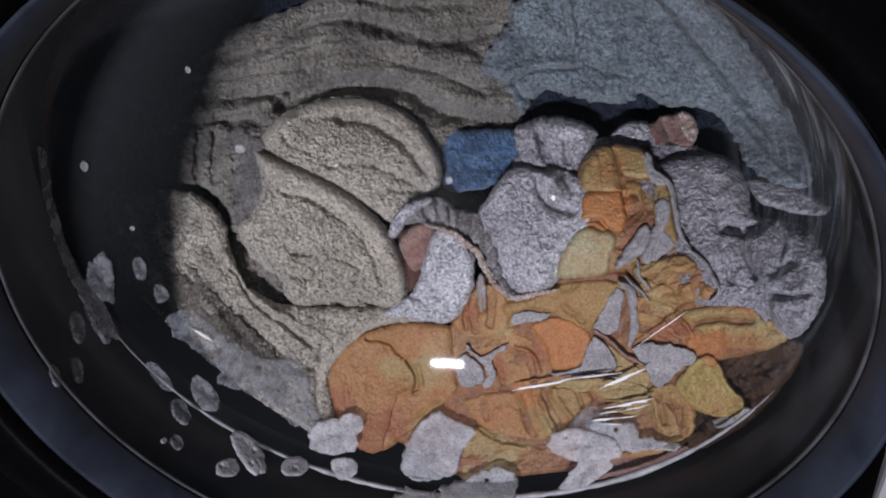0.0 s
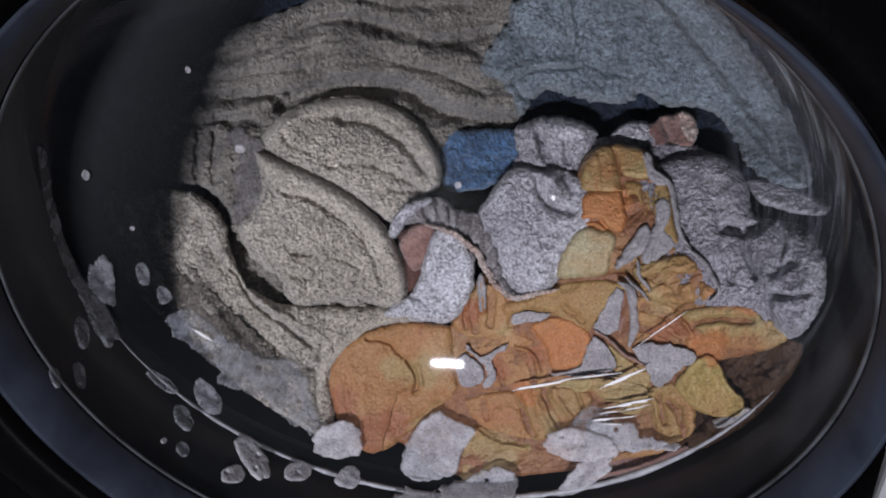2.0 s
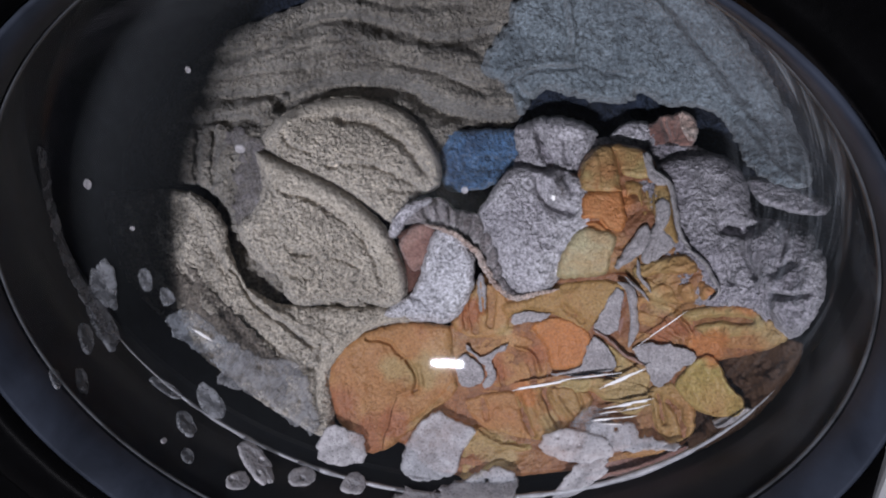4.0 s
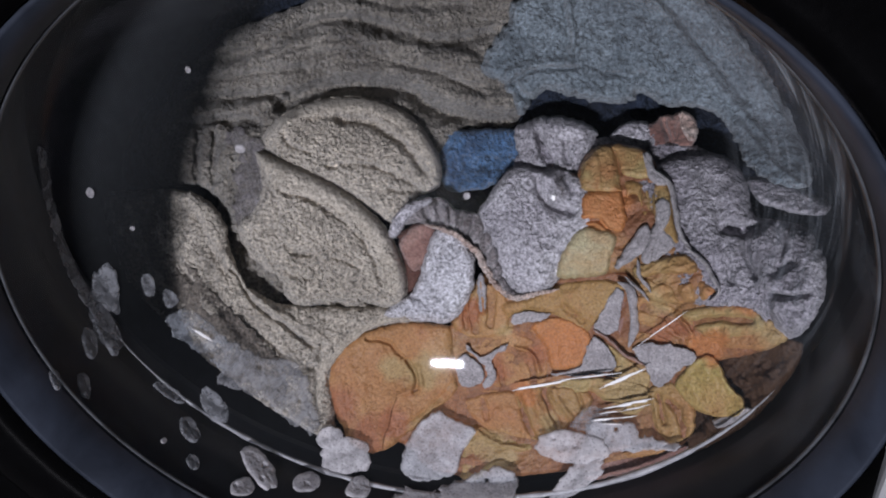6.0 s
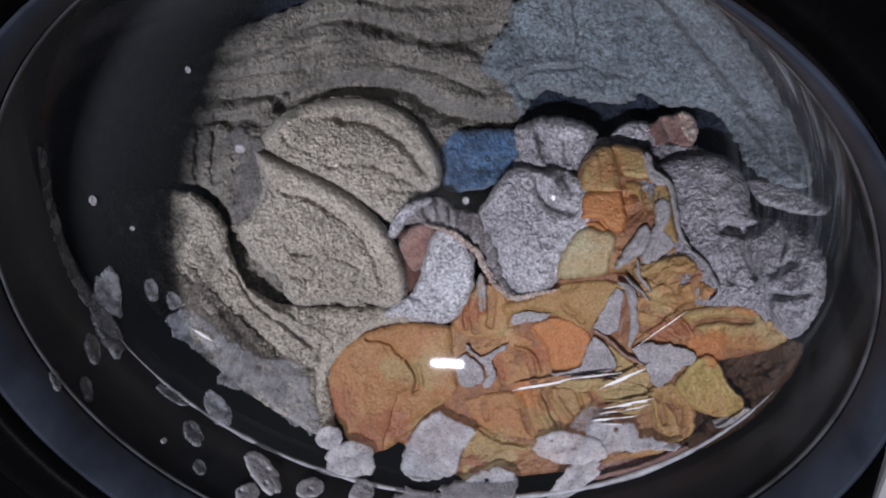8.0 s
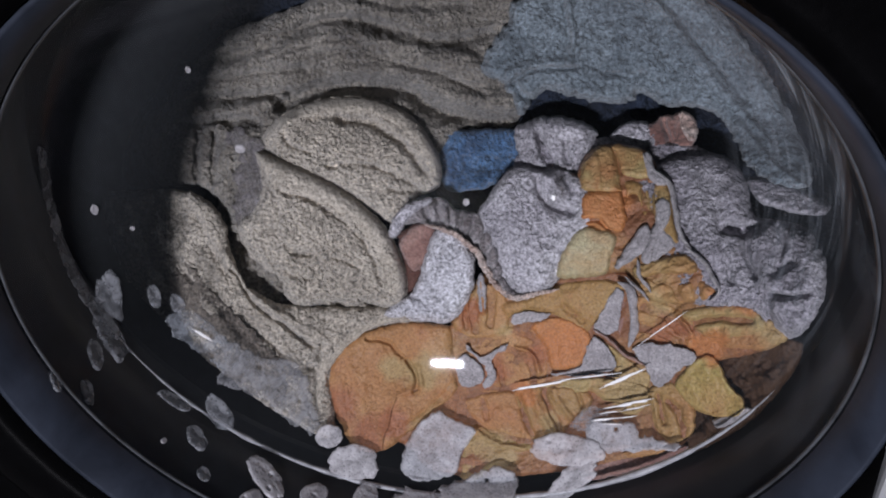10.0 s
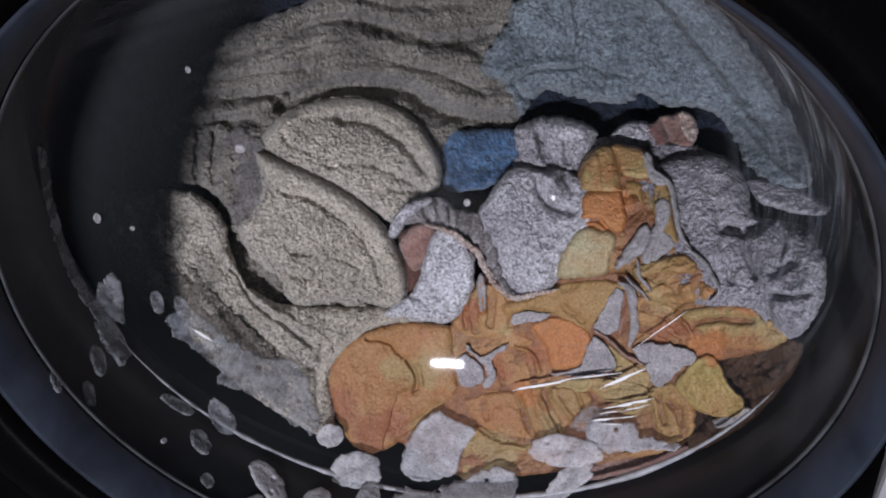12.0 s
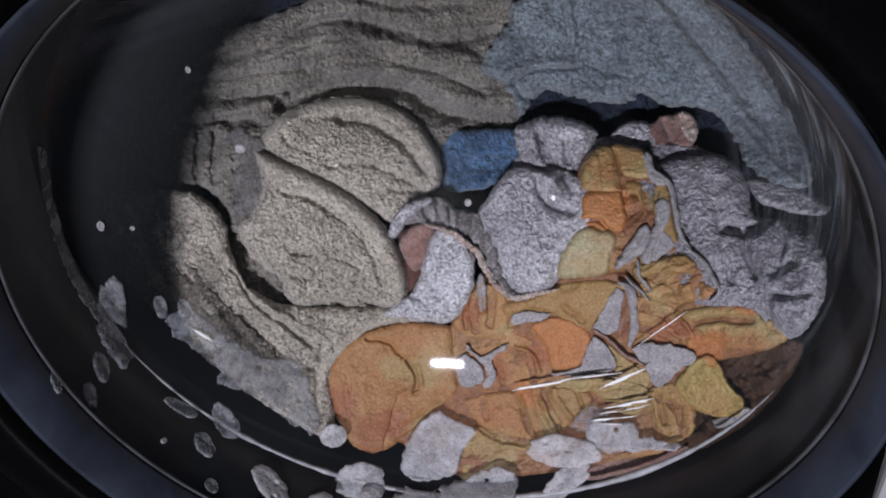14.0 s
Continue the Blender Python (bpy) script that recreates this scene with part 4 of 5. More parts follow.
    sheet("sleeve", [(8.85, 5.4), (9.4, 5.22), (10.0, 5.0), (10.5, 4.94), (11.0, 4.98), (11.08, 5.1), (10.85, 5.35), (10.55, 5.75), (10.35, 5.92), (9.85, 5.62), (9.3, 5.52), (9.0, 5.65)], MUSTARD, shirt, lift=0.0051, thick=0.0049, edge=0.12, wave=0.0007, size=0.28, turn=35, stretch=2.2, folds=[([(9.0, 5.45), (9.7, 5.4), (10.2, 5.2)], 0.12, 0.0015), ([(10.0, 5.45), (10.3, 5.7)], 0.054, -0.0023)], **flat)
    sheet("panel", [(9.4, 5.78), (9.75, 5.6), (10.15, 5.68), (10.45, 5.92), (10.42, 6.2), (10.28, 6.48), (10.0, 6.55), (9.75, 6.5), (9.62, 6.1)], BRIGHT, shirt, lift=0.0063, thick=0.0042, edge=0.1, label="bright orange smooth panel", **flat)
    sheet("panel", [(8.7, 5.85), (9.1, 5.75), (9.45, 5.8), (9.62, 6.1), (9.75, 6.5), (9.6, 6.85), (9.0, 6.95), (8.5, 6.98), (8.1, 6.85), (8.05, 6.4), (8.3, 6.15)], ORANGE, shirt, lift=0.0031, thick=0.0049, edge=0.1,
          folds=[([(9.2, 5.85), (9.45, 6.0), (9.6, 6.15)], 0.047, -0.0056), ([(8.95, 6.18), (9.25, 6.24), (9.42, 6.5), (9.45, 6.75)], 0.041, -0.0050), ([(9.15, 6.15), (9.4, 6.28), (9.55, 6.6)], 0.05, 0.003), ([(8.85, 6.5), (8.9, 6.8)], 0.041, -0.0023), ([(8.3, 6.8), (8.7, 6.88), (9.2, 6.85)], 0.041, -0.0023)], **flat)
    for line in ([(9.05, 5.62), (9.3, 5.52), (9.7, 5.55), (9.62, 5.68), (9.3, 5.72), (9.1, 5.75)], [(8.25, 6.08), (8.5, 6.3), (8.95, 6.1), (8.95, 6.18), (8.72, 6.36), (8.78, 6.65), (8.7, 6.82), (8.52, 6.85), (8.62, 6.62), (8.5, 6.4), (8.3, 6.22)],
                    [(8.1, 6.35), (8.3, 6.3), (8.5, 6.5), (8.55, 6.75), (8.3, 6.85), (8.12, 6.75)],
                    [(10.5, 5.82), (10.68, 5.45), (10.88, 5.12), (11.02, 5.2), (10.98, 5.5), (10.92, 5.85), (10.65, 5.92)], [(9.75, 6.62), (10.25, 6.5), (10.38, 6.15), (10.55, 5.98), (10.8, 6.2), (10.9, 6.45), (10.75, 6.58), (10.2, 6.66)],
                    [(11.2, 6.2), (11.5, 6.08), (12.1, 6.15), (12.32, 6.35), (12.0, 6.6), (11.7, 6.85), (11.55, 6.8), (11.42, 6.5)]):
        sheet("lining", line, LINING, shirt, lift=0.0106, thick=0.0007, edge=0.03, label="pale lilac part of the print", nap=0.0002, ragged=0.03, skirt=0.003, lump=0.0003, step=0.0135)
    sheet("fold", [(11.45, 6.9), (11.85, 6.75), (12.05, 6.9), (12.3, 7.25), (12.25, 7.7), (11.9, 7.85), (11.6, 7.6), (11.5, 7.2)], MUSTARD, shirt, lift=0.005, thick=0.005, edge=0.1, folds=[([(11.8, 7.1), (12.0, 7.3), (12.1, 7.7)], 0.06, -0.004), ([(11.65, 7.0), (11.75, 7.5)], 0.05, -0.003)], **flat)
    strip("collar", [(10.92, 5.0), (11.1, 5.12), (11.22, 5.45), (11.22, 5.8), (11.12, 6.15)], LINING, 0.16, 0.002, 0.0135, parent=shirt, label="pale lilac folded collar", wave=0.0006)
    sheet("pocket", [(10.95, 5.2), (11.05, 5.25), (11.08, 5.6), (10.98, 5.9), (10.9, 5.7)], RUSSET, shirt, lift=0.006, thick=0.002, edge=0.05, **flat)
    sheet("panel", [(10.55, 5.95), (10.9, 6.1), (11.3, 6.4), (11.5, 6.55), (11.48, 6.85), (11.1, 6.9), (10.85, 6.7), (10.85, 6.35)], YELLOW, shirt, lift=0.0049, thick=0.0042, edge=0.08, folds=[([(10.6, 5.92), (10.95, 6.18), (11.42, 6.52)], 0.041, -0.0056), ([(10.75, 6.02), (11.1, 6.28), (11.45, 6.5)], 0.03, 0.003)], **flat)
    strip("seam", [(10.5, 5.84), (10.75, 5.98), (11.05, 6.28), (11.42, 6.5)], RUSSET, 0.05, 0.0012, 0.0118, parent=shirt, wave=0.0005)
    strip("seam", [(10.1, 6.68), (10.5, 6.6), (11.0, 6.66)], NAVY, 0.035, 0.001, 0.0122, parent=shirt, wave=0.0005)
    sheet("pleat", [(8.2, 7.1), (8.6, 6.95), (9.1, 6.9), (9.22, 7.2), (9.35, 7.55), (9.42, 7.8), (9.0, 7.72), (8.6, 7.58), (8.35, 7.4)], ORANGE, shirt, lift=0.0040, thick=0.0049, edge=0.1, wave=0.0007, size=0.28, turn=35, stretch=2.2, folds=[([(8.55, 7.1), (8.6, 7.4)], 0.054, -0.0023)], **flat)
    sheet("pleat", [(9.1, 6.9), (9.6, 6.8), (10.2, 6.85), (10.5, 7.02), (10.42, 7.25), (10.1, 7.5), (9.95, 7.7), (9.45, 7.8), (9.3, 7.5), (9.15, 7.15)], MUSTARD, shirt, lift=0.0055, thick=0.0049, edge=0.1,
          folds=[([(9.62, 6.85), (9.72, 7.2), (9.92, 7.6)], 0.041, -0.0056), ([(9.2, 7.0), (9.3, 7.4), (9.45, 7.7)], 0.041, -0.0034), ([(9.8, 6.9), (9.95, 7.2), (10.1, 7.4)], 0.06, 0.002), ([(9.45, 6.9), (9.55, 7.3), (9.75, 7.65)], 0.07, 0.002), ([(10.2, 6.95), (10.3, 7.2)], 0.041, -0.0023)], **flat)
    sheet("pleat", [(9.45, 6.85), (9.9, 6.72), (10.5, 6.68), (11.1, 6.72), (11.45, 6.85), (11.5, 7.1), (11.2, 7.35), (10.7, 7.2), (10.3, 6.98), (9.8, 6.88)], YELLOW, shirt, lift=0.0063, thick=0.0042, edge=0.08, wave=0.0007, size=0.2, turn=15, stretch=2, folds=[([(10.4, 6.95), (10.7, 7.12), (11.0, 7.2)], 0.054, -0.0045), ([(9.8, 6.8), (10.4, 6.8), (11.2, 6.85)], 0.068, -0.0011)], **flat)
    sheet("pleat", [(8.15, 8.45), (8.15, 8.0), (8.35, 7.5), (8.7, 7.6), (9.1, 7.75), (9.42, 7.85), (9.4, 8.05), (9.05, 8.15), (8.75, 8.3), (8.4, 8.5)], YELLOW, shirt, lift=0.0039, thick=0.0042, edge=0.1, wave=0.0008, size=0.22, turn=-20, stretch=2.2, folds=[([(8.4, 7.6), (8.8, 7.85), (9.3, 7.95)], 0.05, 0.002), ([(8.5, 8.15), (8.9, 8.05), (9.4, 8.05)], 0.068, -0.0045)], **flat)
    sheet("sleeve", [(11.15, 5.35), (11.5, 5.2), (11.9, 5.4), (12.15, 5.55), (12.3, 5.9), (12.28, 6.2), (11.95, 6.15), (11.5, 6.02), (11.2, 6.0)], ORANGE, shirt, lift=0.0040, thick=0.0049, edge=0.12, wave=0.0008, size=0.22, turn=-20, stretch=2.2, folds=[([(11.4, 5.45), (11.8, 5.6), (12.15, 5.95)], 0.068, -0.0045), ([(11.3, 5.8), (11.7, 5.9), (12.1, 6.1)], 0.054, -0.0045), ([(12.0, 5.6), (12.2, 5.9)], 0.05, 0.003)], **flat)
    sheet("sleeve", [(12.05, 5.52), (12.5, 5.42), (13.2, 5.38), (13.5, 5.62), (13.55, 5.85), (13.0, 6.0), (12.5, 5.98), (12.2, 5.75)], YELLOW, shirt, lift=0.0060, thick=0.0049, edge=0.14, wave=0.0008, size=0.22, turn=-20, stretch=2.2, folds=[([(12.3, 5.7), (12.8, 5.65), (13.3, 5.7)], 0.06, -0.0045)], **flat)
    sheet("sleeve", [(12.3, 5.92), (12.9, 5.85), (13.5, 5.75), (13.9, 5.95), (13.6, 6.2), (13.1, 6.22), (12.6, 6.12)], ORANGE, shirt, lift=0.0032, thick=0.0058, edge=0.14, wave=0.0008, size=0.22, turn=-20, stretch=2.2, **flat)

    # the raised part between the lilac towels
    sheet("back_fold", [(10.2, 3.2), (10.4, 2.7), (10.8, 2.55), (11.4, 2.66), (11.7, 3.1), (11.95, 3.7), (12.0, 4.3), (12.5, 4.7), (12.7, 5.2), (12.2, 5.4), (11.4, 5.3), (11.1, 4.85), (10.6, 4.9), (9.9, 4.85), (10.1, 4.3), (10.35, 3.8)], SHADE_BROWN, shirt, lift=0.004, thick=0.008, edge=0.15, wave=0.0015, size=0.22, turn=-20, stretch=2.2, **flat)
    sheet("panel", [(10.28, 3.35), (10.3, 2.95), (10.5, 2.66), (10.78, 2.57), (10.92, 2.85), (10.98, 3.2), (11.0, 3.42), (10.6, 3.42)], YELLOW, shirt, lift=0.010, thick=0.006, edge=0.14, folds=[([(10.55, 2.8), (10.6, 3.3)], 0.05, 0.001)], **flat)
    sheet("panel", [(10.33, 3.42), (10.7, 3.36), (11.0, 3.38), (11.08, 3.7), (11.1, 3.95), (10.9, 4.15), (10.5, 4.03), (10.3, 3.95), (10.28, 3.7)], BRIGHT, shirt, lift=0.0095, thick=0.006, edge=0.1, folds=[([(10.35, 3.92), (10.6, 3.9), (10.85, 4.1)], 0.041, -0.0038)], **flat)
    sheet("panel", [(9.85, 4.75), (10.0, 4.35), (10.3, 4.02), (10.6, 4.05), (10.92, 4.15), (10.85, 4.5), (10.72, 4.85), (10.3, 4.92), (9.9, 4.92)], CREAM, shirt, lift=0.010, thick=0.006, edge=0.12, label="pale cream flap", **flat)
    sheet("panel", [(10.82, 2.58), (11.1, 2.58), (11.42, 2.68), (11.55, 2.95), (11.5, 3.15), (11.15, 3.15), (10.95, 3.0)], YELLOW, shirt, lift=0.010, thick=0.005, edge=0.12, folds=[([(10.88, 2.7), (10.98, 3.2)], 0.041, -0.0051)], **flat)
    sheet("pleat", [(11.05, 3.2), (11.3, 3.22), (11.5, 3.4), (11.5, 3.75), (11.35, 3.95), (11.2, 3.75), (11.08, 3.5)], MUSTARD, shirt, lift=0.008, thick=0.006, edge=0.1, folds=[([(11.2, 3.5), (11.32, 3.78)], 0.068, -0.0064), ([(11.4, 3.35), (11.42, 3.7)], 0.041, -0.0038)], **flat)
    sheet("pleat", [(11.55, 3.35), (11.68, 3.2), (11.82, 3.25), (11.9, 3.6), (11.95, 3.95), (12.0, 4.3), (11.75, 4.2), (11.6, 4.0), (11.55, 3.7)], MUSTARD, shirt, lift=0.010, thick=0.006, edge=0.09, folds=[([(11.6, 3.4), (11.7, 3.9)], 0.041, -0.0051)], **flat)
    sheet("pocket", [(11.2, 4.75), (11.6, 4.6), (12.1, 4.5), (12.35, 4.7), (12.25, 4.85), (11.7, 4.85), (11.3, 4.95)], MUSTARD, shirt, lift=0.011, thick=0.005, edge=0.08, wave=0.0015, size=0.22, turn=-20, stretch=2.2, **flat)
    sheet("pocket", [(11.35, 4.95), (11.7, 4.85), (12.2, 4.88), (12.5, 5.0), (12.7, 5.12), (12.55, 5.32), (12.0, 5.38), (11.55, 5.35), (11.3, 5.15)], ORANGE, shirt, lift=0.008, thick=0.006, edge=0.12, wave=0.0015, size=0.22, turn=-20, stretch=2.2, folds=[([(11.6, 4.92), (12.0, 4.95), (12.3, 4.9)], 0.06, -0.0102), ([(11.9, 5.05), (12.05, 5.3)], 0.068, -0.0038), ([(12.3, 5.0), (12.35, 5.3)], 0.068, -0.0038)], label="open orange pocket", **flat)
    for line, w in (([(11.42, 2.7), (11.58, 3.05), (11.8, 3.22), (11.92, 3.6), (12.02, 4.1), (12.2, 4.42)], 0.11), ([(12.1, 4.35), (12.4, 4.62), (12.62, 4.9), (12.72, 5.15), (12.55, 5.32)], 0.08), ([(11.25, 4.6), (11.35, 4.95), (11.5, 5.2)], 0.08), ([(11.05, 4.9), (11.3, 5.1), (11.5, 5.35)], 0.06)):
        strip("strap", line, LINING, w, 0.0025, 0.016, parent=shirt, label="pale frayed strap", wave=0.0008)
    for outline, high in (([(11.4, 2.75), (11.5, 2.7), (11.6, 2.98), (11.82, 3.14), (11.8, 3.28), (11.6, 3.27), (11.45, 3.08)], 0.0155), ([(11.6, 3.62), (11.72, 3.5), (11.86, 3.6), (11.85, 3.9), (11.62, 4.3), (11.5, 4.66), (11.36, 4.6), (11.48, 4.2), (11.6, 3.92)], 0.0155),
                          ([(10.9, 4.66), (11.2, 4.2), (11.42, 3.96), (11.52, 4.12), (11.45, 4.4), (11.2, 4.6), (10.95, 4.76)], 0.0145)):
        sheet("lining", outline, LINING, shirt, lift=high, thick=0.003, edge=0.08, label="pale frayed lining", **flat)
    sheet("lining", [(11.5, 4.1), (11.75, 4.05), (11.95, 4.3), (11.7, 4.55), (11.45, 4.65), (11.4, 4.4)], LINING, shirt, lift=0.013, thick=0.004, edge=0.08, label="pale lilac lining", **flat)


def small_cloths():
    yellow = garment("yellow_cloth", "faded yellow cotton cloth folded at the drum's edge", "cloth")
    sheet("cloth_body", [(11.95, 6.85), (12.1, 6.55), (12.5, 6.28), (12.78, 6.5), (12.92, 6.82), (13.18, 7.08), (13.15, 7.28), (12.9, 7.4), (12.3, 7.25)], FADED, yellow, lift=0.007, thick=0.004, edge=0.06, nap=0.0003, ragged=0.02)
    sheet("cloth_edge", [(12.6, 7.45), (12.85, 7.32), (13.2, 7.2), (13.3, 7.3), (13.0, 7.5), (12.7, 7.58)], LINING, yellow, lift=0.006, thick=0.003, edge=0.05, nap=0.0003, label="pale lathered edge")
    brown = garment("brown_cloth", "dark brown wet cotton cloth", "cloth")
    sheet("cloth_body", [(12.3, 6.2), (13.3, 6.05), (14.05, 6.0), (14.2, 6.3), (13.7, 7.05), (13.1, 7.6), (12.3, 8.0), (11.9, 7.9), (12.1, 7.2)], BROWN, brown, lift=-0.002, thick=0.004, edge=0.2, wave=0.003)
    sheet("cloth_fold", [(10.4, 8.25), (11.2, 8.05), (11.9, 7.92), (12.2, 7.9), (11.8, 8.15), (11.0, 8.4), (10.4, 8.5)], RUSSET, brown, lift=0.004, thick=0.004, edge=0.08, nap=0.0003, label="russet soaked fold")
    sheet("cloth_fold", [(11.0, 8.02), (11.4, 7.9), (11.85, 7.92), (11.7, 8.02), (11.2, 8.1)], ORANGE, brown, lift=0.008, thick=0.003, edge=0.06, nap=0.0003, label="russet soaked fold")

    white = garment("white_cloth", "off-white lathered terry cloth with ribbed pinkish trim", "cloth")
    sheet("cloth_body", [(7.55, 4.4), (7.72, 4.08), (8.1, 4.1), (8.38, 4.5), (8.4, 5.0), (8.25, 5.4), (7.95, 5.72), (7.4, 5.68), (6.8, 5.62), (6.95, 5.4), (7.25, 5.2), (7.42, 4.9)], OFF_WHITE, white, lift=0.006, thick=0.010, edge=0.2, nap=0.0008, ragged=0.025, folds=[([(7.3, 5.25), (7.7, 5.45), (8.0, 5.6)], 0.04, -0.002)])
    # lower sheet in the shaded colour, so the slit looks deep
    sheet("inside", [(7.05, 4.2), (7.4, 3.95), (7.7, 4.05), (7.62, 4.5), (7.42, 4.95), (7.22, 5.25), (7.15, 4.7)], SLIT, white, lift=0.000, thick=0.004, edge=0.1, nap=0.0004, label="russet inner side")
    sheet("inside", [(7.08, 4.28), (7.4, 3.98), (7.7, 4.05), (7.62, 4.4), (7.5, 4.7), (7.32, 4.8), (7.18, 4.62)], RUSSET, white, lift=0.004, thick=0.003, edge=0.1, nap=0.0004, label="russet inner side")
    cross = [((7.5, 3.56), (7.56, 3.9)), ((7.74, 3.56), (7.8, 3.95)), ((7.95, 3.66), (7.97, 4.04)), ((8.17, 3.72), (8.1, 4.12)), ((8.42, 3.84), (8.28, 4.24)), ((8.6, 4.04), (8.42, 4.4)), ((8.74, 4.3), (8.54, 4.6)), ((8.84, 4.6), (8.66, 4.82)), ((8.92, 4.85), (8.78, 5.02))]
    sheet("band", [(6.9, 4.05), (7.1, 3.72), (7.5, 3.52), (7.85, 3.52), (8.05, 3.68), (8.45, 3.8), (8.7, 4.1), (8.85, 4.5), (8.95, 4.95), (9.15, 5.2), (8.9, 5.25), (8.6, 4.75), (8.35, 4.3), (7.95, 4.05), (7.5, 3.95), (7.2, 3.98)],
          BAND, white, lift=0.007, thick=0.008, edge=0.14, nap=0.0006, ragged=0.02, step=0.015, label="grey-brown ribbed band", folds=[(line, 0.045, -0.0045) for line in cross] + [([(7.3, 3.75), (7.8, 3.7)], 0.08, 0.003)])
    sheet("loop", [(6.88, 4.12), (7.0, 3.8), (7.25, 3.58), (7.6, 3.5), (7.62, 3.6), (7.35, 3.78), (7.18, 3.98), (7.02, 4.2)], LILAC, white, lift=0.013, thick=0.005, edge=0.08, nap=0.0005, label="pale turned end of the band")
    strip("trim", [(7.5, 3.98), (7.85, 4.06), (8.15, 4.2), (8.42, 4.47), (8.65, 4.85), (8.85, 5.14), (9.05, 5.27), (9.4, 5.24), (9.9, 5.12)], PINK, 0.13, 0.0028, 0.016, ribs=22, parent=white, label="pale pink ribbed trim")


def laundry():
    back_towels()
    beige_towels()
    lilac_towels()
    orange_garment()
    small_cloths()


# ---------------------------------------------------------------- foam
def glass_pose(p, spin=0.0):
    """A pose on the inside of the bowl: z towards the porthole's middle, y uphill, turned by spin degrees."""
    p = Vector(p)
    if p.y < Y_STEP - 0.001:
        z = Vector((-(p.x - DOOR.x), 0, -(p.z - DOOR.z))).normalized()
    else:
        z = (DOME - p).normalized()
    up = Vector((0, 0, 1))
    x = up.cross(z).normalized()
    y = z.cross(x)
    m = Matrix((x, y, z)).transposed().to_4x4()
    return Matrix.Translation(p) @ m @ pose(0, 0, 0, 0, 0, spin)


def foam_patch(name, rx, ry, seed, material=None, hollow=0, lobes=0.27, thick=0.003, label="pale soap foam sliding slowly down the glass", group="foam on the glass"):
    """A flat lump of lather with a lobed outline, and open bubbles in it."""
    around, rings = 90, 16
    a = np.linspace(0, 2 * math.pi, around, endpoint=False)
    out = 1 + lobes * fbm(np.cos(a) * (1.2 if rx < 0.012 else 1.7), np.sin(a) * (1.2 if rx < 0.012 else 1.7), seed, 3) + lobes * 0.8 * perlin(np.cos(a) * 0.8, np.sin(a) * 0.8, seed + 30)
    verts = [(0, 0, 0.45 * thick)]
    for k in range(1, rings + 1):
        r = k / rings
        x, y = rx * out * r * np.cos(a), ry * out * r * np.sin(a)
        z = 0.45 * thick * np.sqrt(np.clip(1 - r ** 7, 0, 1)) + thick * 0.10 * fbm(x / 0.003, y / 0.003, seed + 4, 3) * (1 - r ** 6)
        for h in range(hollow):
            hx, hy = rx * 0.5 * math.sin(seed + h * 2.3), ry * 0.5 * math.cos(seed * 1.7 + h * 1.9)
            z = z - thick * 0.9 * np.exp(-((x - hx) ** 2 + (y - hy) ** 2) / (0.0009 ** 2))
        verts += list(zip(x, y, z))
    verts += [(x, y, -0.0008) for x, y, _ in verts[-around:]]
    faces = [(0, 1 + i, 1 + (i + 1) % around) for i in range(around)]
    for k in range(rings):
        b = 1 + k * around
        faces += [(b + i, b + around + i, b + around + (i + 1) % around, b + (i + 1) % around) for i in range(around)]
    ob = new(name, mesh_of(name, verts, faces, material or FOAM))
    return tagged(ob, label, "foam", group)


SLIDING = []

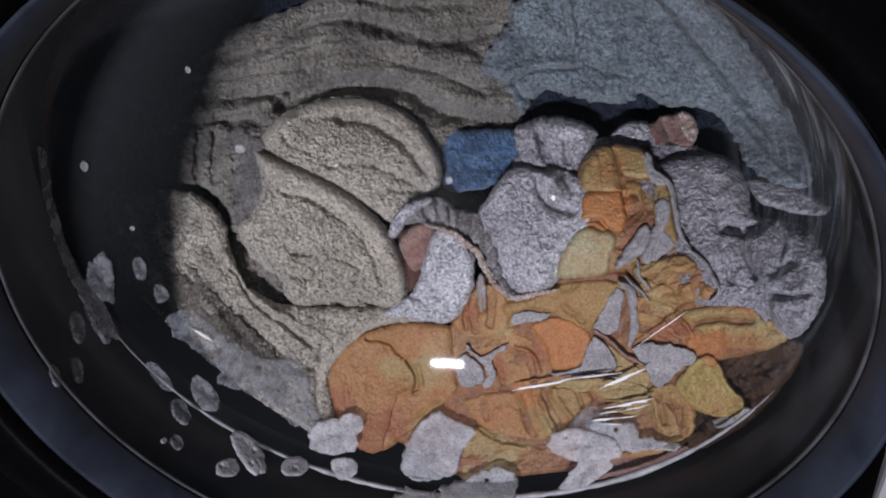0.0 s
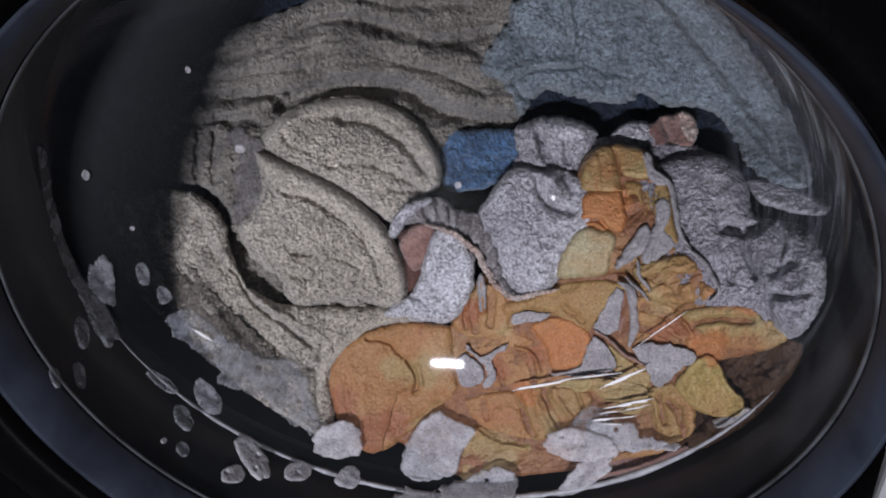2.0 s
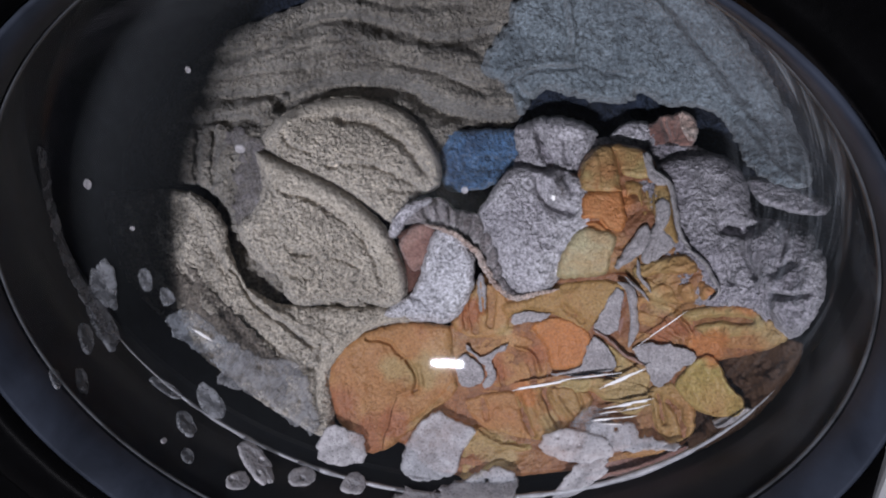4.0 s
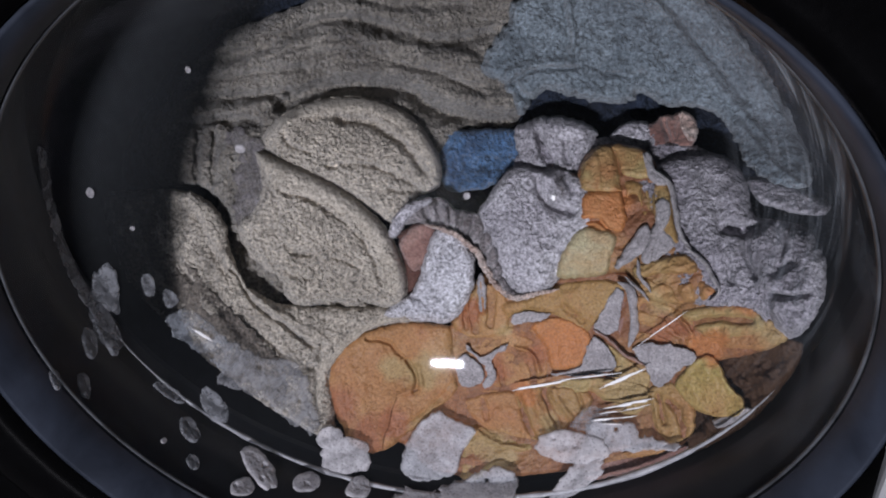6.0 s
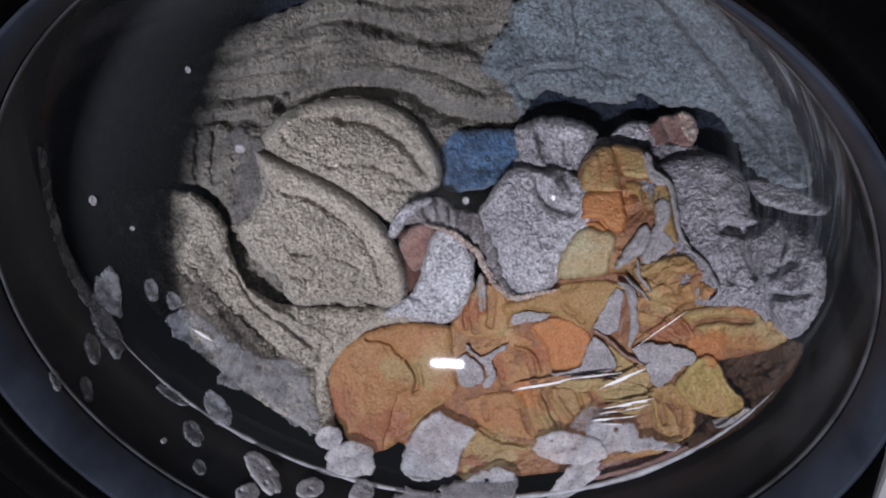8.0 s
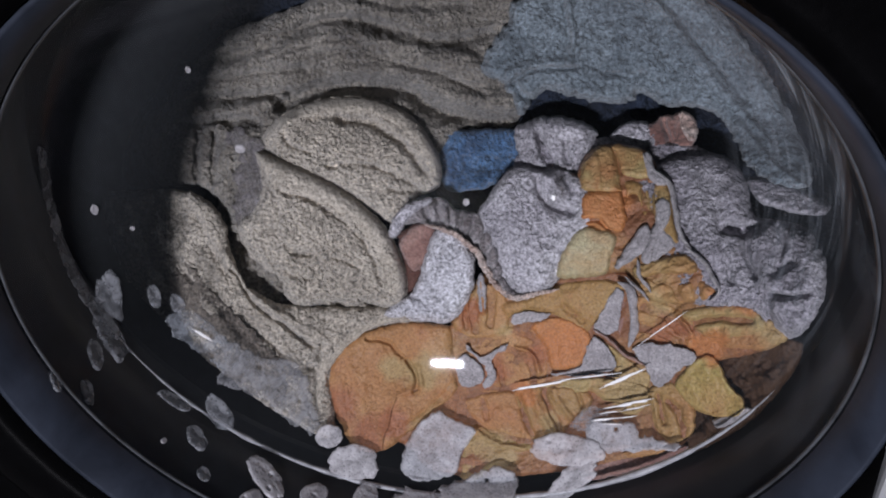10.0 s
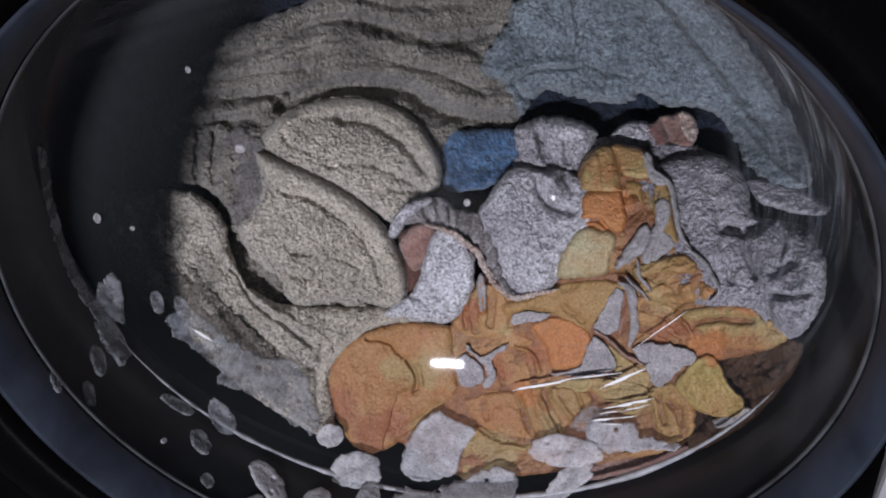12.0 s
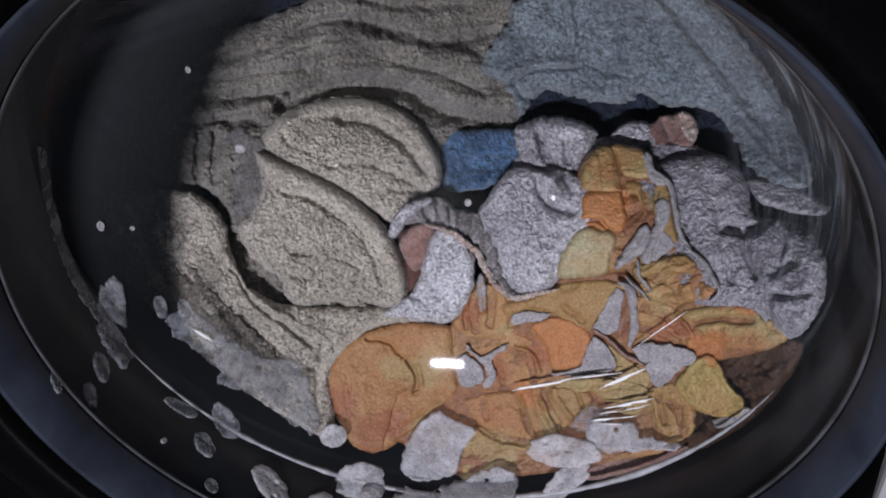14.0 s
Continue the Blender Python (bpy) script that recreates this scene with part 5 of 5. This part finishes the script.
def foam():
    SLIDING.append((foam_patch('foam_blob', 0.0071, 0.0045, 2, FOAM, 1, lobes=0.12, thick=0.0016), [(0, -0.1118, 0.0221, 0.3363), (3, -0.1078, 0.0193, 0.3325), (5.5, -0.1048, 0.0168, 0.3297), (8, -0.1015, 0.0146, 0.3270), (10.5, -0.0988, 0.0117, 0.3248), (14, -0.0958, 0.0083, 0.3225)], 141))
    SLIDING.append((foam_patch('foam_blob', 0.0078, 0.0056, 3, FOAM, 1, lobes=0.12, thick=0.0020), [(0, -0.0861, 0.0392, 0.3157), (3, -0.0830, 0.0361, 0.3138), (5.5, -0.0796, 0.0335, 0.3118), (8, -0.0767, 0.0303, 0.3102), (10.5, -0.0739, 0.0274, 0.3086), (14, -0.0707, 0.0240, 0.3070)], 134))
    SLIDING.append((foam_patch('foam_blob', 0.0134, 0.0068, 4, FOAM, 2, lobes=0.12, thick=0.0024), [(0, -0.1059, 0.0352, 0.3307), (3, -0.1028, 0.0328, 0.3280), (5.5, -0.1004, 0.0305, 0.3261), (8, -0.0978, 0.0283, 0.3240), (10.5, -0.0958, 0.0261, 0.3225), (14, -0.0930, 0.0230, 0.3204)], 56))
    SLIDING.append((foam_patch('foam_blob', 0.0072, 0.0059, 5, FOAM, 0, lobes=0.12, thick=0.0021), [(0, -0.0634, 0.0473, 0.3042), (3, -0.0586, 0.0415, 0.3016), (5.5, -0.0547, 0.0392, 0.3002), (8, -0.0520, 0.0372, 0.2992), (10.5, -0.0494, 0.0359, 0.2983), (14, -0.0476, 0.0343, 0.2978)], 157))
    SLIDING.append((foam_patch('foam_lump', 0.0139, 0.0101, 6, FOAM, 0, lobes=0.16, thick=0.0025), [(0, -0.0688, 0.0585, 0.3174), (3, -0.0656, 0.0567, 0.3140), (5.5, -0.0629, 0.0535, 0.3096), (8, -0.0599, 0.0520, 0.3070), (10.5, -0.0581, 0.0506, 0.3050), (14, -0.0542, 0.0447, 0.2985)], 159))
    SLIDING.append((foam_patch('foam_lump', 0.0073, 0.0060, 7, FOAM, 0, lobes=0.16, thick=0.0021), [(0, -0.0609, 0.0644, 0.3199), (3, -0.0665, 0.0594, 0.3172), (5.5, -0.0707, 0.0571, 0.3171), (8, -0.0716, 0.0571, 0.3175), (10.5, -0.0716, 0.0577, 0.3181), (14, -0.0694, 0.0583, 0.3175)], 160))
    SLIDING.append((foam_patch('foam_blob', 0.0073, 0.0049, 8, FOAM_THIN, 0, lobes=0.12, thick=0.0017), [(0, -0.1334, 0.0352, 0.3626), (3, -0.1313, 0.0323, 0.3594), (5.5, -0.1293, 0.0301, 0.3565), (8, -0.1273, 0.0291, 0.3539), (10.5, -0.1253, 0.0278, 0.3513), (14, -0.1225, 0.0272, 0.3478)], 63))
    SLIDING.append((foam_patch('foam_blob', 0.0109, 0.0055, 9, FOAM_THIN, 0, lobes=0.12, thick=0.0019), [(0, -0.1272, 0.0500, 0.3584), (3, -0.1255, 0.0494, 0.3553), (5.5, -0.1240, 0.0485, 0.3521), (8, -0.1222, 0.0482, 0.3494), (10.5, -0.1213, 0.0470, 0.3469), (14, -0.1189, 0.0457, 0.3427)], 97))
    SLIDING.append((foam_patch('foam_blob', 0.0102, 0.0032, 10, FOAM_THIN, 0, lobes=0.12, thick=0.0011), [(0, -0.1433, 0.0446, 0.3766), (3, -0.1404, 0.0415, 0.3744), (5.5, -0.1385, 0.0403, 0.3708), (8, -0.1371, 0.0402, 0.3685), (10.5, -0.1357, 0.0378, 0.3662), (14, -0.1336, 0.0372, 0.3628)], 100))
    SLIDING.append((foam_patch('foam_blob', 0.0038, 0.0033, 11, FOAM_THIN, 0, lobes=0.12, thick=0.0012), [(0, -0.1306, 0.0197, 0.3584), (3, -0.1270, 0.0176, 0.3535), (5.5, -0.1242, 0.0157, 0.3499), (8, -0.1209, 0.0148, 0.3460), (10.5, -0.1183, 0.0122, 0.3430), (14, -0.1148, 0.0092, 0.3393)], 65))
    SLIDING.append((foam_patch('foam_blob', 0.0060, 0.0034, 12, FOAM_THIN, 0, lobes=0.12, thick=0.0012), [(0, -0.1560, 0.0124, 0.4166), (3, -0.1552, 0.0112, 0.4131), (5.5, -0.1544, 0.0100, 0.4101), (8, -0.1538, 0.0095, 0.4077), (10.5, -0.1534, 0.0089, 0.4061), (14, -0.1529, 0.0090, 0.4046)], 63))
    SLIDING.append((foam_patch('foam_blob', 0.0049, 0.0026, 13, FOAM_THIN, 0, lobes=0.12, thick=0.0009), [(0, -0.1575, 0.0018, 0.4249), (5.5, -0.1573, 0.0009, 0.4238), (14, -0.1571, 0.0003, 0.4223)], 67))
    SLIDING.append((foam_patch('foam_smear', 0.0128, 0.0066, 14, FOAM_THIN, 0, lobes=0.20, thick=0.0023), [(0, -0.1554, 0.0506, 0.4338), (3, -0.1554, 0.0503, 0.4313), (5.5, -0.1551, 0.0502, 0.4282), (8, -0.1547, 0.0502, 0.4254), (10.5, -0.1547, 0.0497, 0.4233), (14, -0.1542, 0.0496, 0.4199)], 78))
    SLIDING.append((foam_patch('foam_smear', 0.0128, 0.0066, 15, FOAM_THIN, 0, lobes=0.20, thick=0.0023), [(0, -0.1569, 0.0409, 0.4216), (3, -0.1563, 0.0405, 0.4183), (5.5, -0.1556, 0.0401, 0.4151), (8, -0.1550, 0.0398, 0.4126), (10.5, -0.1544, 0.0394, 0.4100), (14, -0.1536, 0.0387, 0.4069)], 82))
    SLIDING.append((foam_patch('foam_blob', 0.0071, 0.0045, 16, FOAM_THIN, 0, lobes=0.12, thick=0.0016), [(0, -0.1580, 0.0267, 0.4283), (5.5, -0.1564, 0.0270, 0.4189), (8, -0.1557, 0.0264, 0.4152), (14, -0.1535, 0.0234, 0.4065)], 61))
    SLIDING.append((foam_patch('soap_bubble', 0.0026, 0.0016, 17, FOAM, 0, lobes=0.04, thick=0.0006), [(0, -0.1441, 0.0576, 0.4925), (3, -0.1458, 0.0577, 0.4858), (5.5, -0.1469, 0.0579, 0.4798), (8, -0.1476, 0.0582, 0.4744), (10.5, -0.1487, 0.0579, 0.4685), (14, -0.1493, 0.0582, 0.4604)], 82))
    SLIDING.append((foam_patch('foam_blob', 0.0060, 0.0031, 18, FOAM_THIN, 0, lobes=0.12, thick=0.0011), [(0, -0.1432, 0.0636, 0.4309), (3, -0.1426, 0.0634, 0.4258), (5.5, -0.1422, 0.0631, 0.4217), (8, -0.1414, 0.0630, 0.4178), (10.5, -0.1410, 0.0624, 0.4132), (14, -0.1398, 0.0620, 0.4076)], 80))
    SLIDING.append((foam_patch('foam_blob', 0.0048, 0.0037, 19, FOAM_THIN, 0, lobes=0.12, thick=0.0013), [(0, -0.1387, 0.0648, 0.4140), (5.5, -0.1362, 0.0661, 0.4099), (14, -0.1315, 0.0679, 0.4018)], 86))
    SLIDING.append((foam_patch('foam_patch', 0.0196, 0.0087, 20, FOAM, 2, lobes=0.14, thick=0.0025), [(0, 0.0620, 0.0595, 0.3151), (3, 0.0592, 0.0600, 0.3144), (5.5, 0.0563, 0.0600, 0.3132), (8, 0.0548, 0.0598, 0.3124), (10.5, 0.0534, 0.0592, 0.3112), (14, 0.0519, 0.0590, 0.3105)], -167))
    SLIDING.append((foam_patch('foam_streak', 0.0164, 0.0061, 21, FOAM, 0, lobes=0.22, thick=0.0021), [(0, 0.0649, 0.0498, 0.3071), (3, 0.0635, 0.0486, 0.3054), (5.5, 0.0606, 0.0482, 0.3038), (8, 0.0586, 0.0481, 0.3029), (10.5, 0.0563, 0.0475, 0.3016), (14, 0.0534, 0.0475, 0.3005)], -125))
    SLIDING.append((foam_patch('soap_bubble', 0.0020, 0.0017, 22, FOAM, 0, lobes=0.04, thick=0.0006), [(0, -0.0026, 0.1236, 0.4372), (5.5, 0.0055, 0.1228, 0.4291), (8, 0.0047, 0.1225, 0.4255), (14, 0.0057, 0.1223, 0.4243)], 74))
    foam_patch('soap_bubble', 0.0016, 0.0011, 33, FOAM, 0, lobes=0.04, thick=0.0004, label='tiny pale soap bubble on the door glass').matrix_world = glass_pose((-0.0983, 0.0833, 0.5221), 89)
    foam_patch('soap_bubble', 0.0012, 0.0010, 34, FOAM, 0, lobes=0.04, thick=0.0003, label='tiny pale soap bubble on the door glass').matrix_world = glass_pose((-0.1409, 0.0671, 0.4521), 94)
    foam_patch('soap_bubble', 0.0016, 0.0013, 35, FOAM, 0, lobes=0.04, thick=0.0005, label='tiny pale soap bubble on the door glass').matrix_world = glass_pose((-0.1342, 0.0163, 0.3638), 144)
    foam_patch('soap_bubble', 0.0024, 0.0021, 36, FOAM, 0, lobes=0.04, thick=0.0007, label='tiny pale soap bubble on the door glass').matrix_world = glass_pose((-0.0940, 0.0995, 0.4730), 134)
    # glints on the bowl, painted as white slivers instead of reflected
    foam_patch('water_streak', 0.0059, 0.0007, 37, GLINT, 0, 0.45, thick=0.0008, label='thin white glint painted onto the glass', group='wet streaks').matrix_world = glass_pose((-0.1268, 0.0659, 0.3855), 122)
    foam_patch('water_streak', 0.0149, 0.0007, 38, GLINT, 0, 0.45, thick=0.0008, label='thin white glint painted onto the glass', group='wet streaks').matrix_world = glass_pose((0.0394, 0.0829, 0.3341), 22)
    foam_patch('water_streak', 0.0138, 0.0004, 39, GLINT, 0, 0.45, thick=0.0008, label='thin white glint painted onto the glass', group='wet streaks').matrix_world = glass_pose((0.0663, 0.0811, 0.3442), 25)
    foam_patch('water_streak', 0.0132, 0.0007, 40, GLINT, 0, 0.45, thick=0.0008, label='thin white glint painted onto the glass', group='wet streaks').matrix_world = glass_pose((0.0831, 0.0763, 0.3491), 43)
    foam_patch('water_streak', 0.0181, 0.0003, 41, GLINT, 0, 0.45, thick=0.0008, label='thin white glint painted onto the glass', group='wet streaks').matrix_world = glass_pose((0.0990, 0.0824, 0.3767), 55)
    foam_patch('water_streak', 0.0069, 0.0006, 42, GLINT, 0, 0.45, thick=0.0008, label='thin white glint painted onto the glass', group='wet streaks').matrix_world = glass_pose((0.0809, 0.0687, 0.3367), 32)
    foam_patch('water_streak', 0.0069, 0.0007, 43, GLINT, 0, 0.45, thick=0.0008, label='thin white glint painted onto the glass', group='wet streaks').matrix_world = glass_pose((0.0898, 0.0674, 0.3418), 33)
    foam_patch('water_streak', 0.0070, 0.0003, 44, GLINT, 0, 0.45, thick=0.0008, label='thin white glint painted onto the glass', group='wet streaks').matrix_world = glass_pose((0.0864, 0.0662, 0.3375), 37)
    foam_patch('water_streak', 0.0053, 0.0007, 45, GLINT, 0, 0.45, thick=0.0008, label='thin white glint painted onto the glass', group='wet streaks').matrix_world = glass_pose((0.0727, 0.0664, 0.3284), 29)
    foam_patch('water_streak', 0.0070, 0.0004, 46, GLINT, 0, 0.45, thick=0.0008, label='thin white glint painted onto the glass', group='wet streaks').matrix_world = glass_pose((0.0824, 0.0646, 0.3326), 30)
    foam_patch('water_streak', 0.0061, 0.0003, 47, GLINT, 0, 0.45, thick=0.0008, label='thin white glint painted onto the glass', group='wet streaks').matrix_world = glass_pose((0.0761, 0.0679, 0.3324), 31)
    foam_patch('water_streak', 0.0051, 0.0003, 48, GLINT, 0, 0.45, thick=0.0008, label='thin white glint painted onto the glass', group='wet streaks').matrix_world = glass_pose((0.0770, 0.0639, 0.3281), 21)
    foam_patch('water_streak', 0.0048, 0.0002, 49, GLINT, 0, 0.45, thick=0.0008, label='thin white glint painted onto the glass', group='wet streaks').matrix_world = glass_pose((0.0910, 0.0654, 0.3400), 43)
    foam_patch('water_streak', 0.0013, 0.0012, 50, GLINT, 0, 0.45, thick=0.0008, label='thin white glint painted onto the glass', group='wet streaks').matrix_world = glass_pose((0.0484, 0.1172, 0.4309), -88)


def lather_films():
    """Lather that clings to the glass and stays."""
    for label, material, thick, ragged, outline, holes in (
            ("flat patch of pale soap foam pressed to the glass", FOAM, 0.0012, 0.03, [(7.08, 8.3), (7.12, 8.1), (7.22, 7.8), (7.42, 7.5), (7.65, 7.32), (7.8, 7.28), (8.02, 7.42), (8.35, 7.55), (8.4, 7.7), (8.22, 7.95), (8.12, 8.2), (8.05, 8.4), (7.7, 8.5), (7.3, 8.5)], ()),
            ("ragged pale soap foam along the bowl's lower edge", FOAM, 0.0012, 0.06, [(6.9, 8.95), (7.05, 8.72), (7.25, 8.62), (7.6, 8.72), (7.9, 8.56), (8.3, 8.46), (8.55, 8.32), (8.8, 8.28), (9.15, 8.4), (9.15, 8.6), (9.0, 8.95), (8, 9.1)], ((7.75, 8.72, 0.05), (8.62, 8.5, 0.03))),
            ("pale soap foam with trapped bubbles on the glass", FOAM, 0.0014, 0.06, [(10.35, 7.95), (10.45, 7.55), (10.75, 7.42), (11.1, 7.5), (11.3, 7.6), (11.6, 7.78), (12.0, 7.82), (11.9, 7.97), (11.3, 7.98), (10.8, 8.02)], ((11.35, 7.7, 0.05), (10.9, 7.6, 0.03))),
            ("thin pale soap foam on the glass", FOAM_THIN, 0.001, 0.05, [(10.1, 7.55), (10.4, 7.2), (10.7, 7.22), (10.85, 7.45), (10.5, 7.65)], ()),
            ("thin blue-grey film of lather on the glass", FOAM_THIN, 0.001, 0.07, [(2.95, 5.6), (3.3, 5.48), (3.7, 5.7), (4.0, 6.0), (4.25, 6.2), (4.1, 6.6), (3.85, 6.5), (3.4, 6.15), (3.1, 5.95)], ((3.45, 6.0, 0.03), (3.75, 6.3, 0.04))),
            ("greyish lather clinging to the glass in a ragged sheet", LATHER, 0.0012, 0.08, [(3.9, 6.0), (4.3, 6.15), (4.8, 6.35), (5.2, 6.4), (5.45, 6.75), (5.55, 7.1), (5.7, 7.5), (5.5, 7.65), (5.15, 7.5), (4.9, 7.25), (4.5, 7.0), (4.1, 6.88), (3.8, 6.75), (3.95, 6.5)], ((5.05, 7.3, 0.05), (4.6, 6.5, 0.03), (5.3, 7.1, 0.03))),
            ("thin dried soap smear along the bowl's edge", FOAM_THIN, 0.0006, 0.03, [(0.66, 2.7), (0.8, 2.7), (1.0, 3.7), (1.3, 4.6), (1.75, 5.4), (2.12, 5.85), (2.02, 5.98), (1.6, 5.55), (1.15, 4.75), (0.84, 3.8)], ())):
        ob = sheet("foam_film", outline, material, None, lift=0.0, thick=thick, edge=0.06, nap=0.00015, ragged=ragged, lump=0.0002, skirt=0.0012, on_glass=True, holes=holes, label=label)
        tagged(ob, label, "foam", "foam on the glass")


def motions():
    for ob, rows, spin in SLIDING:
        walk(ob, [(t, glass_pose(p, spin)) for t, *p in rows])


room()
machine()
laundry()
foam()
lather_films()
motions()
